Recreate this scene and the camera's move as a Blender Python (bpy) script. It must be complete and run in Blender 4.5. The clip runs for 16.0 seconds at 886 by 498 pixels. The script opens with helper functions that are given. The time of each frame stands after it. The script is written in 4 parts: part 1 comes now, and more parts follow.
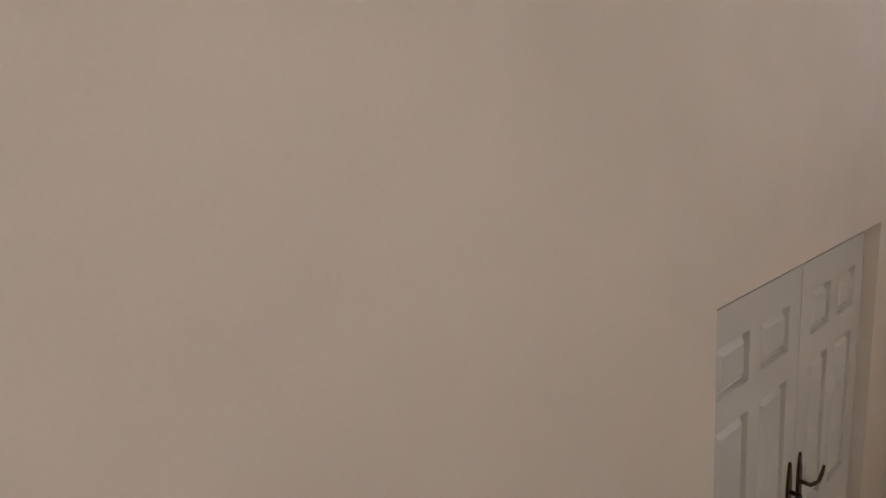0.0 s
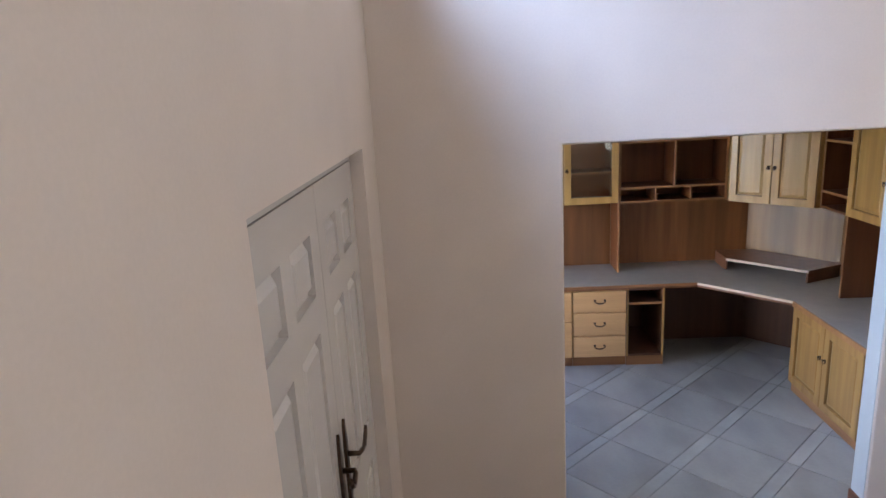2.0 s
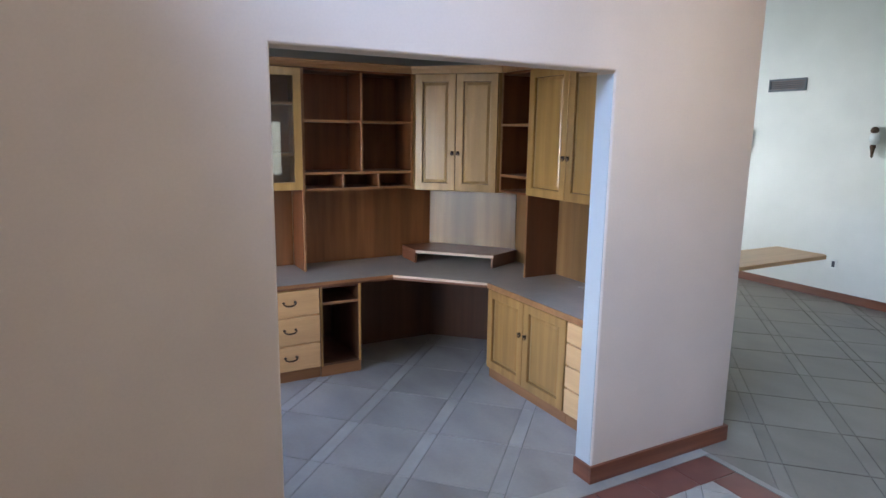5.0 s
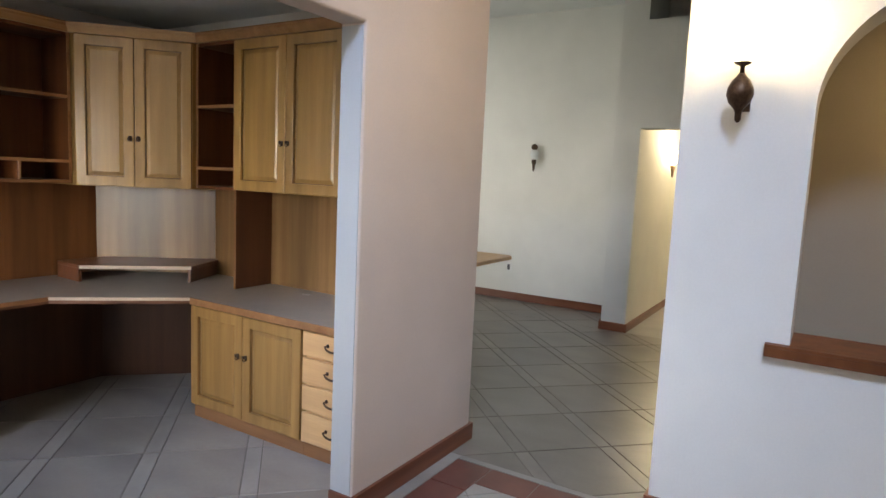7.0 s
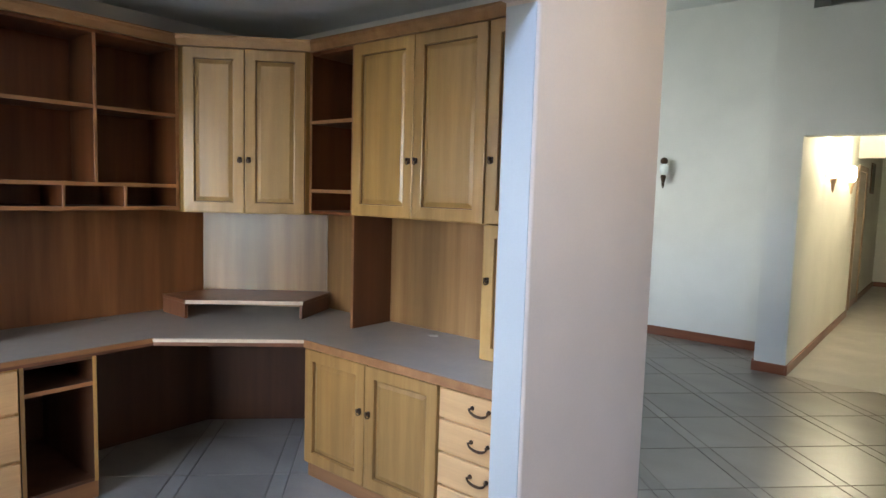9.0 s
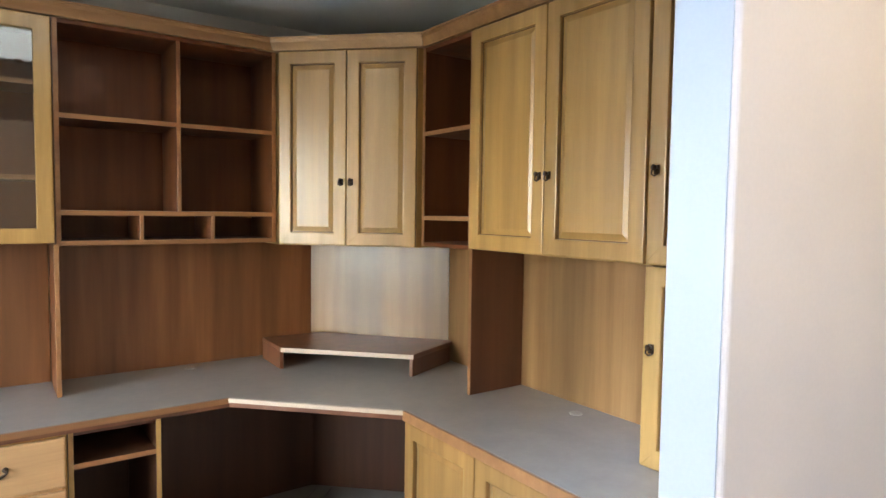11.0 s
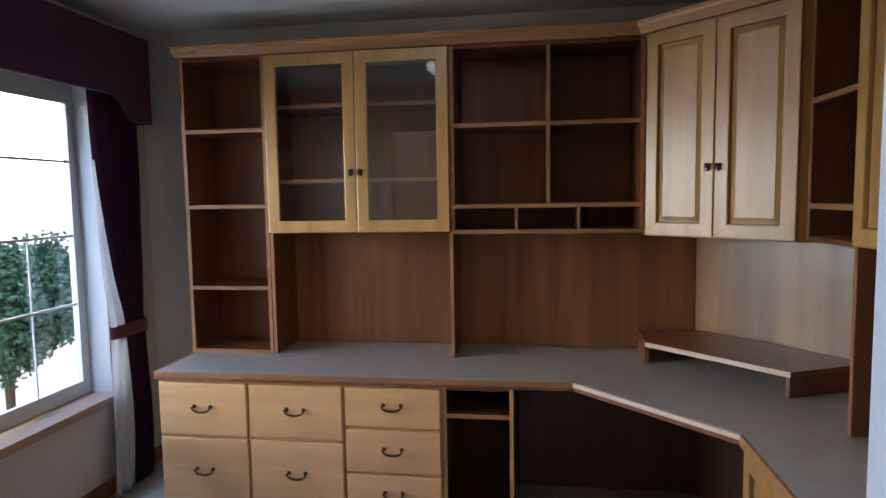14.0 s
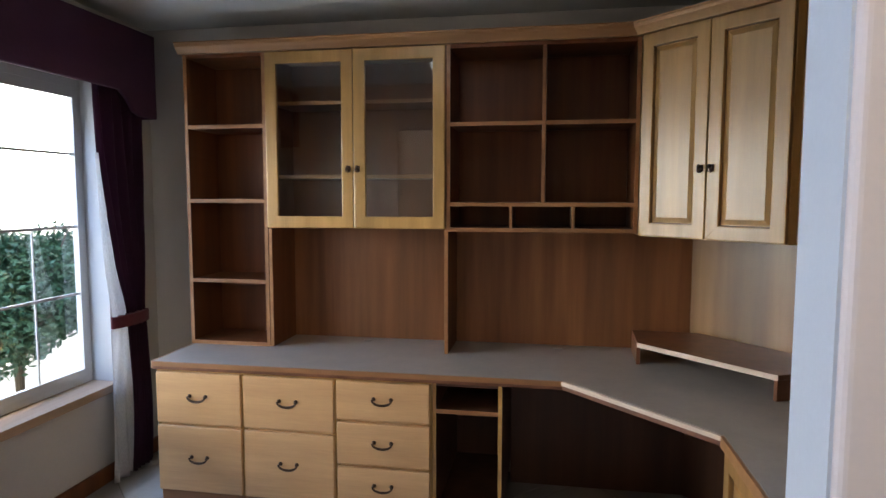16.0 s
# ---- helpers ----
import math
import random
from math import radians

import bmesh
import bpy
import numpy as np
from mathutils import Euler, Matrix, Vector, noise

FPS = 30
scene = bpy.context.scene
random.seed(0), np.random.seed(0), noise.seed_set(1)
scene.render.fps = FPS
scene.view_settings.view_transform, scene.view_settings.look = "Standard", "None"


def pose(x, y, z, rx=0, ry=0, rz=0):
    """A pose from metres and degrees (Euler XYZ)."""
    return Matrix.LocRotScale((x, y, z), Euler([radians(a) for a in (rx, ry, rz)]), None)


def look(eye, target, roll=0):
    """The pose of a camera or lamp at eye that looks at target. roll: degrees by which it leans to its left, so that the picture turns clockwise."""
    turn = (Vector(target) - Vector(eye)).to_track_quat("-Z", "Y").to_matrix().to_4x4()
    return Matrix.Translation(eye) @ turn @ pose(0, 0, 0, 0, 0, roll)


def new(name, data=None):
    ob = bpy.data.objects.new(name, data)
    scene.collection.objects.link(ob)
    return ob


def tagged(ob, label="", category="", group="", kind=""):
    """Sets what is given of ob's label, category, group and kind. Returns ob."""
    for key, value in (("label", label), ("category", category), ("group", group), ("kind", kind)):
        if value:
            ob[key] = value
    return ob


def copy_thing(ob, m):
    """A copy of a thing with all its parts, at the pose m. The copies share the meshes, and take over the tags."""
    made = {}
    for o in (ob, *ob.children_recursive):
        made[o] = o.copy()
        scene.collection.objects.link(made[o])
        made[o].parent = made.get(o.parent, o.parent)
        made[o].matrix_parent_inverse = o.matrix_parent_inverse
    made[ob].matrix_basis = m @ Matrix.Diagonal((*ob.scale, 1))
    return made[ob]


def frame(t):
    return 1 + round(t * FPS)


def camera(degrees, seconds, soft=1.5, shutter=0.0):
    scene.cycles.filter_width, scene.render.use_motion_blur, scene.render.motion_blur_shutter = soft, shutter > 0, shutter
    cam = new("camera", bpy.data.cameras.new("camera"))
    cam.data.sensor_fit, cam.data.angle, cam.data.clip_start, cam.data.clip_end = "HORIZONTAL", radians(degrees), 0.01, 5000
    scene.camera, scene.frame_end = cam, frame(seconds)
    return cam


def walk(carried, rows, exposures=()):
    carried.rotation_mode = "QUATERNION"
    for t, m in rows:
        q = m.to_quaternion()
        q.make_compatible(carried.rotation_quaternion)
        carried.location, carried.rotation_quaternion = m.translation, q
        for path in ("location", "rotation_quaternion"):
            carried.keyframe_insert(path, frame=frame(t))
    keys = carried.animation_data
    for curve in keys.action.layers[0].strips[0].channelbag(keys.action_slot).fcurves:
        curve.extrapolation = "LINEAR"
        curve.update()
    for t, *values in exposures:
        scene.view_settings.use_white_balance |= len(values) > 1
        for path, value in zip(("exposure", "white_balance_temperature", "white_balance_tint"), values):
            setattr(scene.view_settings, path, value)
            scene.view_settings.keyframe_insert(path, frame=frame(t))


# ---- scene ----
cam = camera(70.5, 16.0, soft=1.5)
PATH = [
    (0.0, 0.105, -3.868, 2.930, 77.29, 4.54, 51.59),
    (0.5, -0.028, -3.726, 2.794, 78.12, 2.25, 40.19),
    (1.0, -0.223, -3.580, 2.660, 77.80, 3.58, 25.90),
    (1.5, -0.362, -3.369, 2.543, 76.04, 5.35, 13.02),
    (2.0, -0.425, -3.212, 2.452, 76.05, 3.23, 2.84),
    (2.5, -0.473, -3.067, 2.364, 76.68, 1.48, -4.86),
    (3.0, -0.494, -2.952, 2.276, 76.79, 0.79, -10.04),
    (5.5, -0.574, -2.244, 1.783, 80.55, -1.06, -34.87),
    (6.0, -0.535, -2.117, 1.710, 81.01, -1.62, -42.23),
    (6.5, -0.479, -1.973, 1.605, 82.34, -2.40, -49.58),
    (7.0, -0.440, -1.732, 1.551, 83.35, -2.62, -58.35),
    (7.5, -0.412, -1.473, 1.561, 83.34, -1.67, -62.38),
    (8.0, -0.309, -1.326, 1.552, 83.74, -0.86, -58.57),
    (8.5, -0.222, -1.196, 1.551, 84.15, -1.22, -55.01),
    (9.0, -0.109, -1.104, 1.548, 84.77, -1.67, -50.69),
    (11.5, 0.778, -0.537, 1.563, 87.08, -0.35, -30.62),
    (12.0, 0.930, -0.495, 1.558, 87.62, -0.23, -23.76),
    (12.5, 1.089, -0.557, 1.563, 87.58, -0.66, -14.50),
    (13.0, 1.144, -0.584, 1.568, 86.82, -0.28, -6.30),
    (13.5, 1.148, -0.673, 1.596, 85.47, 0.24, 1.04),
    (14.0, 1.240, -0.735, 1.592, 85.13, 0.91, 8.25),
    (14.5, 1.232, -0.783, 1.591, 85.42, -0.04, 11.24),
    (15.0, 1.220, -0.797, 1.611, 85.43, -1.04, 11.81),
    (15.5, 1.236, -0.802, 1.619, 85.26, -1.11, 12.01),
    (16.0, 1.350, -0.746, 1.576, 85.20, -0.04, 9.76),
]
EXPOSURES = [(0.0, -0.46, 6150, 9), (0.5, -0.32, 5700, 9), (1.0, -0.18, 5750, 10), (1.5, -0.06, 5700, 11), (3.0, -0.06, 5600, 11), (5.5, 0.0, 5500, 9), (6.0, -0.03, 5950, 10), (6.5, -0.14, 5850, 10), (7.0, -0.26, 6600, 12), (8.0, -0.24, 6600, 11), (8.5, -0.20, 6250, 9),
             (9.0, 0.06, 5900, 7), (11.5, 0.74, 6350, 5), (12.5, 0.82, 6400, 7), (13.0, 0.34, 6200, 9), (13.5, 0.28, 6050, 10), (14.0, -0.28, 6000, 12), (14.5, -0.16, 6050, 12), (15.5, -0.18, 5950, 12), (16.0, -0.16, 6300, 11)]
walk(cam, [(t, pose(*p)) for t, *p in PATH], EXPOSURES)

# ---- world, sun and large lights ----
world = bpy.data.worlds.new("sky")
scene.world = world
world.use_nodes = True
wn = world.node_tree.nodes
sky = wn.new("ShaderNodeTexSky")
sky.sky_type = "NISHITA"
sky.sun_disc = False
sky.sun_elevation = radians(52)
sky.sun_rotation = radians(346)
wn["Background"].inputs["Strength"].default_value = 0.12
world.node_tree.links.new(sky.outputs["Color"], wn["Background"].inputs["Color"])


def lamp(name, kind, m, energy, color, size=0.1, size_y=None):
    data = bpy.data.lights.new(name, kind)
    data.energy, data.color = energy, color
    if kind == "AREA":
        data.shape, data.size, data.size_y = "RECTANGLE", size, size_y or size
    elif kind == "SUN":
        data.angle = size
    else:
        data.shadow_soft_size = size
    ob = new(name, data)
    ob.matrix_world = m
    return ob


lamp("sun", "SUN", look((-6, 10, 12), (-4, 2, 0)), 4.5, (1.0, 0.95, 0.88), radians(0.5))
# daylight of the study window and of the high hall window
lamp("study_window_light", "AREA", look((-2.7, 1.6, 3.25), (0.7, 1.5, 0.2)), 285, (0.38, 0.56, 1.0), 2.6, 2.2)
lamp("hall_window_light", "AREA", look((-2.6, -2.6, 6.0), (0.8, -0.2, 2.2)), 800, (0.51, 0.67, 1.0), 1.6, 1.6)
# added fill for the hall, from a high opening that is never seen
lamp("hall_fill_light", "AREA", look((2.46, -5.6, 4.0), (-1.0, -3.0, 3.8)), 54, (1.0, 0.92, 0.87), 1.5, 1.5)
lamp("low_window_light", "AREA", look((2.49, -5.7, 1.52), (-1.0, -5.7, 1.52)), 15, (1.0, 0.93, 0.72), 1.75, 1.0)
# added fill for the far room, tilted up to spare the floor
lamp("far_room_fill_light", "AREA", look((2.80, 4.6, 1.9), (5.2, 3.4, 5.1)), 62, (0.95, 1.0, 0.92), 2.2, 2.2)

# ---- materials ----
def material(name, rough=0.6, metal=0.0):
    m = bpy.data.materials.new(name)
    m.use_nodes = True
    b = m.node_tree.nodes["Principled BSDF"]
    b.inputs["Roughness"].default_value, b.inputs["Metallic"].default_value = rough, metal
    return m, m.node_tree.nodes, m.node_tree.links, b


def noise_tex(n, l, scale, detail=4.0, stretch=(1, 1, 1), rough=0.55):
    tc, mp, t = n.new("ShaderNodeTexCoord"), n.new("ShaderNodeMapping"), n.new("ShaderNodeTexNoise")
    mp.inputs["Scale"].default_value = stretch
    t.inputs["Scale"].default_value, t.inputs["Detail"].default_value, t.inputs["Roughness"].default_value = scale, detail, rough
    l.new(tc.outputs["Object"], mp.inputs["Vector"])
    l.new(mp.outputs["Vector"], t.inputs["Vector"])
    return t


def ramp(n, l, src, stops):
    r = n.new("ShaderNodeValToRGB")
    while len(r.color_ramp.elements) < len(stops):
        r.color_ramp.elements.new(0.5)
    for e, (p, c) in zip(r.color_ramp.elements, stops):
        e.position, e.color = p, (*c, 1)
    l.new(src, r.inputs["Fac"])
    return r


def mix(n, l, kind, fac, a, b):
    m = n.new("ShaderNodeMix")
    m.data_type, m.blend_type = "RGBA", kind
    m.inputs["Factor"].default_value = fac
    l.new(a, m.inputs["A"])
    l.new(b, m.inputs["B"])
    return m.outputs["Result"]


def bumped(n, l, b, src, strength, distance):
    bp = n.new("ShaderNodeBump")
    bp.inputs["Strength"].default_value, bp.inputs["Distance"].default_value = strength, distance
    l.new(src, bp.inputs["Height"])
    l.new(bp.outputs["Normal"], b.inputs["Normal"])


def shade(c, k):
    return tuple(min(1.0, v * k) for v in c)


def paint(name, c, rough=0.75, grain=90.0, bump=0.06, vary=0.06):
    m, n, l, b = material(name, rough)
    big, fine = noise_tex(n, l, 1.3, 3.0), noise_tex(n, l, grain, 3.0)
    r = ramp(n, l, big.outputs["Fac"], [(0.3, shade(c, 1 - vary)), (0.7, shade(c, 1 + vary))])
    r2 = ramp(n, l, fine.outputs["Fac"], [(0.35, (0.975, 0.975, 0.975)), (0.65, (1.0, 1.0, 1.0))])
    l.new(mix(n, l, "MULTIPLY", 1.0, r.outputs["Color"], r2.outputs["Color"]), b.inputs["Base Color"])
    bumped(n, l, b, fine.outputs["Fac"], bump, 0.004)
    return m


def wood(name, dark, light, rough=0.38, stretch=(14, 14, 0.9), bands=0.25, coat=0.0):
    """Straight grain along the axis with the small stretch, with streaks and a board-to-board tone."""
    m, n, l, b = material(name, rough)
    streak = noise_tex(n, l, 1.5, 4.0, stretch, 0.5)
    fine = noise_tex(n, l, 9.0, 6.0, stretch, 0.7)
    board = noise_tex(n, l, 0.55, 2.0, tuple(s * 0.55 for s in stretch))
    info = n.new("ShaderNodeObjectInfo")
    r = ramp(n, l, streak.outputs["Fac"], [(0.28, dark), (0.72, light)])
    r2 = ramp(n, l, fine.outputs["Fac"], [(0.3, (0.91, 0.90, 0.88)), (0.62, (1.0, 1.0, 1.0))])
    r3 = ramp(n, l, board.outputs["Fac"], [(0.38, (1 - bands,) * 3), (0.62, (1.0, 1.0, 1.0))])
    r4 = ramp(n, l, info.outputs["Random"], [(0.0, (0.90, 0.88, 0.86)), (1.0, (1.0, 1.0, 1.0))])
    c = mix(n, l, "MULTIPLY", 1.0, r.outputs["Color"], r2.outputs["Color"])
    c = mix(n, l, "MULTIPLY", 1.0, c, r3.outputs["Color"])
    c = mix(n, l, "MULTIPLY", 1.0, c, r4.outputs["Color"])
    l.new(c, b.inputs["Base Color"])
    rr = n.new("ShaderNodeMapRange")
    rr.inputs["To Min"].default_value, rr.inputs["To Max"].default_value = rough - 0.06, rough + 0.1
    l.new(fine.outputs["Fac"], rr.inputs["Value"])
    l.new(rr.outputs["Result"], b.inputs["Roughness"])
    b.inputs["Coat Weight"].default_value, b.inputs["Coat Roughness"].default_value = coat, 0.27
    bumped(n, l, b, fine.outputs["Fac"], 0.06, 0.002)
    return m


def stone(name, dark, light, rough=0.35, scale=2.5, bump=0.1, stretch=(1, 1, 1)):
    m, n, l, b = material(name, rough)
    big, fine = noise_tex(n, l, scale, 3.0, stretch, 0.45), noise_tex(n, l, 40.0, 4.0)
    info = n.new("ShaderNodeObjectInfo")
    shift = n.new("ShaderNodeVectorMath")
    shift.operation = "SCALE"
    shift.inputs[0].default_value = (31.0, 17.0, 9.0)
    l.new(info.outputs["Random"], shift.inputs["Scale"])
    l.new(shift.outputs["Vector"], big.inputs["Vector"].links[0].from_node.inputs["Location"])
    r = ramp(n, l, big.outputs["Fac"], [(0.2, dark), (0.8, light)])
    r2 = ramp(n, l, fine.outputs["Fac"], [(0.3, (0.93, 0.93, 0.93)), (0.7, (1, 1, 1))])
    r3 = ramp(n, l, info.outputs["Random"], [(0, (0.88, 0.88, 0.88)), (1, (1, 1, 1))])
    c = mix(n, l, "MULTIPLY", 1.0, r.outputs["Color"], r2.outputs["Color"])
    l.new(mix(n, l, "MULTIPLY", 1.0, c, r3.outputs["Color"]), b.inputs["Base Color"])
    rr = n.new("ShaderNodeMapRange")
    rr.inputs["To Min"].default_value, rr.inputs["To Max"].default_value = rough - 0.02, rough + 0.06
    l.new(big.outputs["Fac"], rr.inputs["Value"])
    l.new(rr.outputs["Result"], b.inputs["Roughness"])
    bumped(n, l, b, big.outputs["Fac"], bump, 0.006)
    return m


def fabric(name, c, c2):
    m, n, l, b = material(name, 0.9)
    w = noise_tex(n, l, 220.0, 2.0, (1, 1, 0.3))
    big = noise_tex(n, l, 3.0, 3.0)
    r = ramp(n, l, big.outputs["Fac"], [(0.3, c), (0.7, c2)])
    r2 = ramp(n, l, w.outputs["Fac"], [(0.3, (0.8, 0.8, 0.8)), (0.7, (1, 1, 1))])
    l.new(mix(n, l, "MULTIPLY", 1.0, r.outputs["Color"], r2.outputs["Color"]), b.inputs["Base Color"])
    b.inputs["Sheen Weight"].default_value = 0.05
    bumped(n, l, b, w.outputs["Fac"], 0.2, 0.002)
    return m


def metal(name, c, rough):
    m, n, l, b = material(name, rough, 0.85)
    w = noise_tex(n, l, 60.0, 4.0)
    r = ramp(n, l, w.outputs["Fac"], [(0.3, shade(c, 0.6)), (0.7, shade(c, 1.3))])
    l.new(r.outputs["Color"], b.inputs["Base Color"])
    return m


def glow(name, c, strength, base=(0.9, 0.9, 0.88)):
    m, n, l, b = material(name, 0.4)
    b.inputs["Base Color"].default_value = (*base, 1)
    b.inputs["Emission Color"].default_value, b.inputs["Emission Strength"].default_value = (*c, 1), strength
    return m


def pane_glass(name, tint):
    """Clear pane: straight view through it with a mirror sheen on top."""
    m, n, l, b = material(name, 0.02)
    clear, gloss, both = n.new("ShaderNodeBsdfTransparent"), n.new("ShaderNodeBsdfGlossy"), n.new("ShaderNodeMixShader")
    clear.inputs["Color"].default_value = (*tint, 1)
    gloss.inputs["Roughness"].default_value = 0.02
    both.inputs["Fac"].default_value = 0.08
    l.new(clear.outputs["BSDF"], both.inputs[1])
    l.new(gloss.outputs["BSDF"], both.inputs[2])
    l.new(both.outputs["Shader"], n["Material Output"].inputs["Surface"])
    n.remove(b)
    return m


TAN = paint("tan_wall_paint", (0.603, 0.505, 0.425))
# Wall paint darkened to khaki for the shade inside the arch
ALCOVE_SHADE = paint("shaded_alcove_paint", (0.45, 0.395, 0.30))
CREAM = paint("off_white_wall_paint", (0.72, 0.71, 0.66))
GREYW = paint("grey_beige_wall_paint", (0.50, 0.47, 0.43))
CEIL = paint("white_ceiling_paint", (0.74, 0.76, 0.74), 0.9, 60.0, 0.25)
DOORW = paint("white_door_paint", (0.55, 0.50, 0.45), 0.22, 140.0, 0.04, 0.03)
TRIMW = paint("white_trim_paint", (0.455, 0.47, 0.475), 0.45, 120.0, 0.05, 0.03)
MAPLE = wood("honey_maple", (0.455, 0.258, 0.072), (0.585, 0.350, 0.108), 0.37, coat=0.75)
# darker and browner than MAPLE, for the doors under the worktop
DARKER_MAPLE = wood("darker_maple", (0.30, 0.160, 0.046), (0.43, 0.245, 0.076), 0.40, coat=0.3)
MAPLE_H = wood("honey_maple_across", (0.64, 0.385, 0.175), (0.73, 0.455, 0.212), 0.42, (0.9, 14, 14), 0.08, coat=0.2)
OAK = wood("brown_oak_laminate", (0.138, 0.044, 0.016), (0.240, 0.086, 0.030), 0.40, (9, 9, 0.5), 0.35)
# oak laminate lightened for the light falling on the back panels
OAK_LIT = wood("oak_laminate_lit", (0.188, 0.069, 0.024), (0.370, 0.158, 0.059), 0.33, (9, 9, 0.5), 0.45)
# same laminate, paler still: window light on corner and side panels in the colour
OAK_WINDOW_LIT = wood("oak_laminate_window_lit", (0.275, 0.142, 0.052), (0.460, 0.268, 0.108), 0.30, (9, 9, 0.5), 0.45, coat=0.35)
REDOAK = wood("red_brown_oak", (0.150, 0.056, 0.026), (0.235, 0.092, 0.042), 0.34, (9, 9, 0.5), 0.25, coat=0.2)
GROOVE = wood("dark_maple_groove", (0.150, 0.070, 0.022), (0.230, 0.115, 0.038), 0.5)
OAK.node_tree.nodes["Principled BSDF"].inputs["Specular IOR Level"].default_value = 0.3
OAK_H = wood("brown_oak_edge", (0.29, 0.130, 0.052), (0.41, 0.205, 0.086), 0.36, (0.6, 12, 12), 0.2)
# darker than the other oak: knee space, cubby inside and small fittings
DARKOAK = wood("darker_oak_tone", (0.080, 0.030, 0.014), (0.140, 0.058, 0.028), 0.4, (9, 9, 0.5), 0.3)
CROWNW = wood("crown_oak", (0.37, 0.185, 0.072), (0.52, 0.29, 0.12), 0.38, (0.8, 14, 14), 0.2)
SILLW = wood("sill_oak", (0.36, 0.235, 0.15), (0.50, 0.35, 0.235), 0.35, (14, 0.8, 14), 0.2, coat=0.2)
# pale tone of the diagonal worktop edge and the riser front
PALE = paint("pale_edge", (0.58, 0.46, 0.35), 0.3, 40.0, 0.03, 0.08)
REDW = wood("red_brown_baseboard_wood", (0.15, 0.046, 0.022), (0.27, 0.095, 0.045), 0.36, (0.9, 0.9, 12), 0.2, coat=0.15)
COUNTER = stone("grey_laminate_worktop", (0.335, 0.302, 0.258), (0.415, 0.374, 0.318), 0.30, 9.0, 0.02)
TILE = stone("grey_beige_floor_tile", (0.215, 0.200, 0.178), (0.420, 0.393, 0.350), 0.34, 2.0, 0.03, (1.6, 0.8, 1))
# darker, browner tones than TILE, STRIP and GROUT, for the far floor only
FARTILE = stone("taupe_floor_tile", (0.135, 0.118, 0.096), (0.255, 0.226, 0.186), 0.30, 2.0, 0.05, (1.6, 0.8, 1))
FARSTRIP = stone("taupe_strip_tile", (0.142, 0.125, 0.102), (0.260, 0.232, 0.192), 0.31, 3.0, 0.03)
FARGROUT = stone("brown_grout", (0.135, 0.118, 0.096), (0.195, 0.172, 0.140), 0.7, 20.0, 0.1)
STRIP = stone("pale_strip_tile", (0.27, 0.256, 0.232), (0.44, 0.418, 0.380), 0.38, 3.0, 0.03)
for tile_paint in (TILE, STRIP):
    tile_paint.node_tree.nodes["Principled BSDF"].inputs["Specular IOR Level"].default_value = 0.5
RUST = stone("rust_red_border_tile", (0.115, 0.040, 0.030), (0.20, 0.078, 0.058), 0.30, 5.0, 0.1)
GROUT = stone("grey_grout", (0.19, 0.178, 0.158), (0.27, 0.254, 0.226), 0.8, 20.0, 0.1)
BRONZE = metal("dark_bronze", (0.085, 0.052, 0.032), 0.38)
ALU = paint("grey_window_paint", (0.50, 0.51, 0.50), 0.4, 120.0, 0.03, 0.03)
GLASS = pane_glass("clear_glass", (0.96, 0.98, 0.97))
MAROON = fabric("maroon_curtain_cloth", (0.040, 0.005, 0.028), (0.060, 0.009, 0.040))
LINING = fabric("white_lining_cloth", (0.70, 0.71, 0.72), (0.78, 0.78, 0.78))
REDTIE = fabric("red_tie_cloth", (0.075, 0.008, 0.014), (0.11, 0.012, 0.02))
DOME = glow("lit_frosted_glass", (1.0, 0.98, 0.94), 2.2)
SHADE = glow("lit_amber_glass", (1.0, 0.82, 0.50), 16.0)
SHADEOFF = paint("white_frosted_glass", (0.74, 0.77, 0.76), 0.3, 60, 0.02)
OUTSIDE = glow("bright_overcast_distance", (1.0, 0.975, 0.93), 16.0, (0.8, 0.8, 0.8))
GROUND = stone("pale_concrete", (0.58, 0.56, 0.52), (0.70, 0.68, 0.64), 0.85, 1.5, 0.2)
LEAF = stone("green_leaf", (0.018, 0.068, 0.034), (0.068, 0.160, 0.075), 0.5, 3.0, 0.05)
BARK = stone("bark", (0.08, 0.055, 0.035), (0.15, 0.11, 0.075), 0.9, 8.0, 0.4)
GRILLE = paint("grey_grille_paint", (0.07, 0.075, 0.085), 0.5, 100, 0.03)
DULL = paint("dull_grey_plastic", (0.44, 0.42, 0.38), 0.45, 80, 0.02)
PLASTIC = paint("white_plastic", (0.70, 0.70, 0.66), 0.4, 80, 0.02)

# ---- building helpers ----
def box(bm, x0, y0, z0, x1, y1, z1):
    r = bmesh.ops.create_cube(bm, size=1.0)
    m = Matrix.Translation(((x0 + x1) / 2, (y0 + y1) / 2, (z0 + z1) / 2)) @ Matrix.Diagonal((abs(x1 - x0), abs(y1 - y0), abs(z1 - z0), 1))
    bmesh.ops.transform(bm, matrix=m, verts=r["verts"])


def prism(bm, pts, axis, a, b):
    """A polygon pushed along an axis from a to b. pts are the other two coordinates in x, y, z order."""
    def at(p, v):
        q = list(p)
        q.insert("xyz".index(axis), v)
        return bm.verts.new(q)
    lo, hi = [at(p, a) for p in pts], [at(p, b) for p in pts]
    bm.faces.new(lo)
    bm.faces.new(hi)
    for i in range(len(pts)):
        j = (i + 1) % len(pts)
        bm.faces.new((lo[i], lo[j], hi[j], hi[i]))
    bmesh.ops.recalc_face_normals(bm, faces=bm.faces)


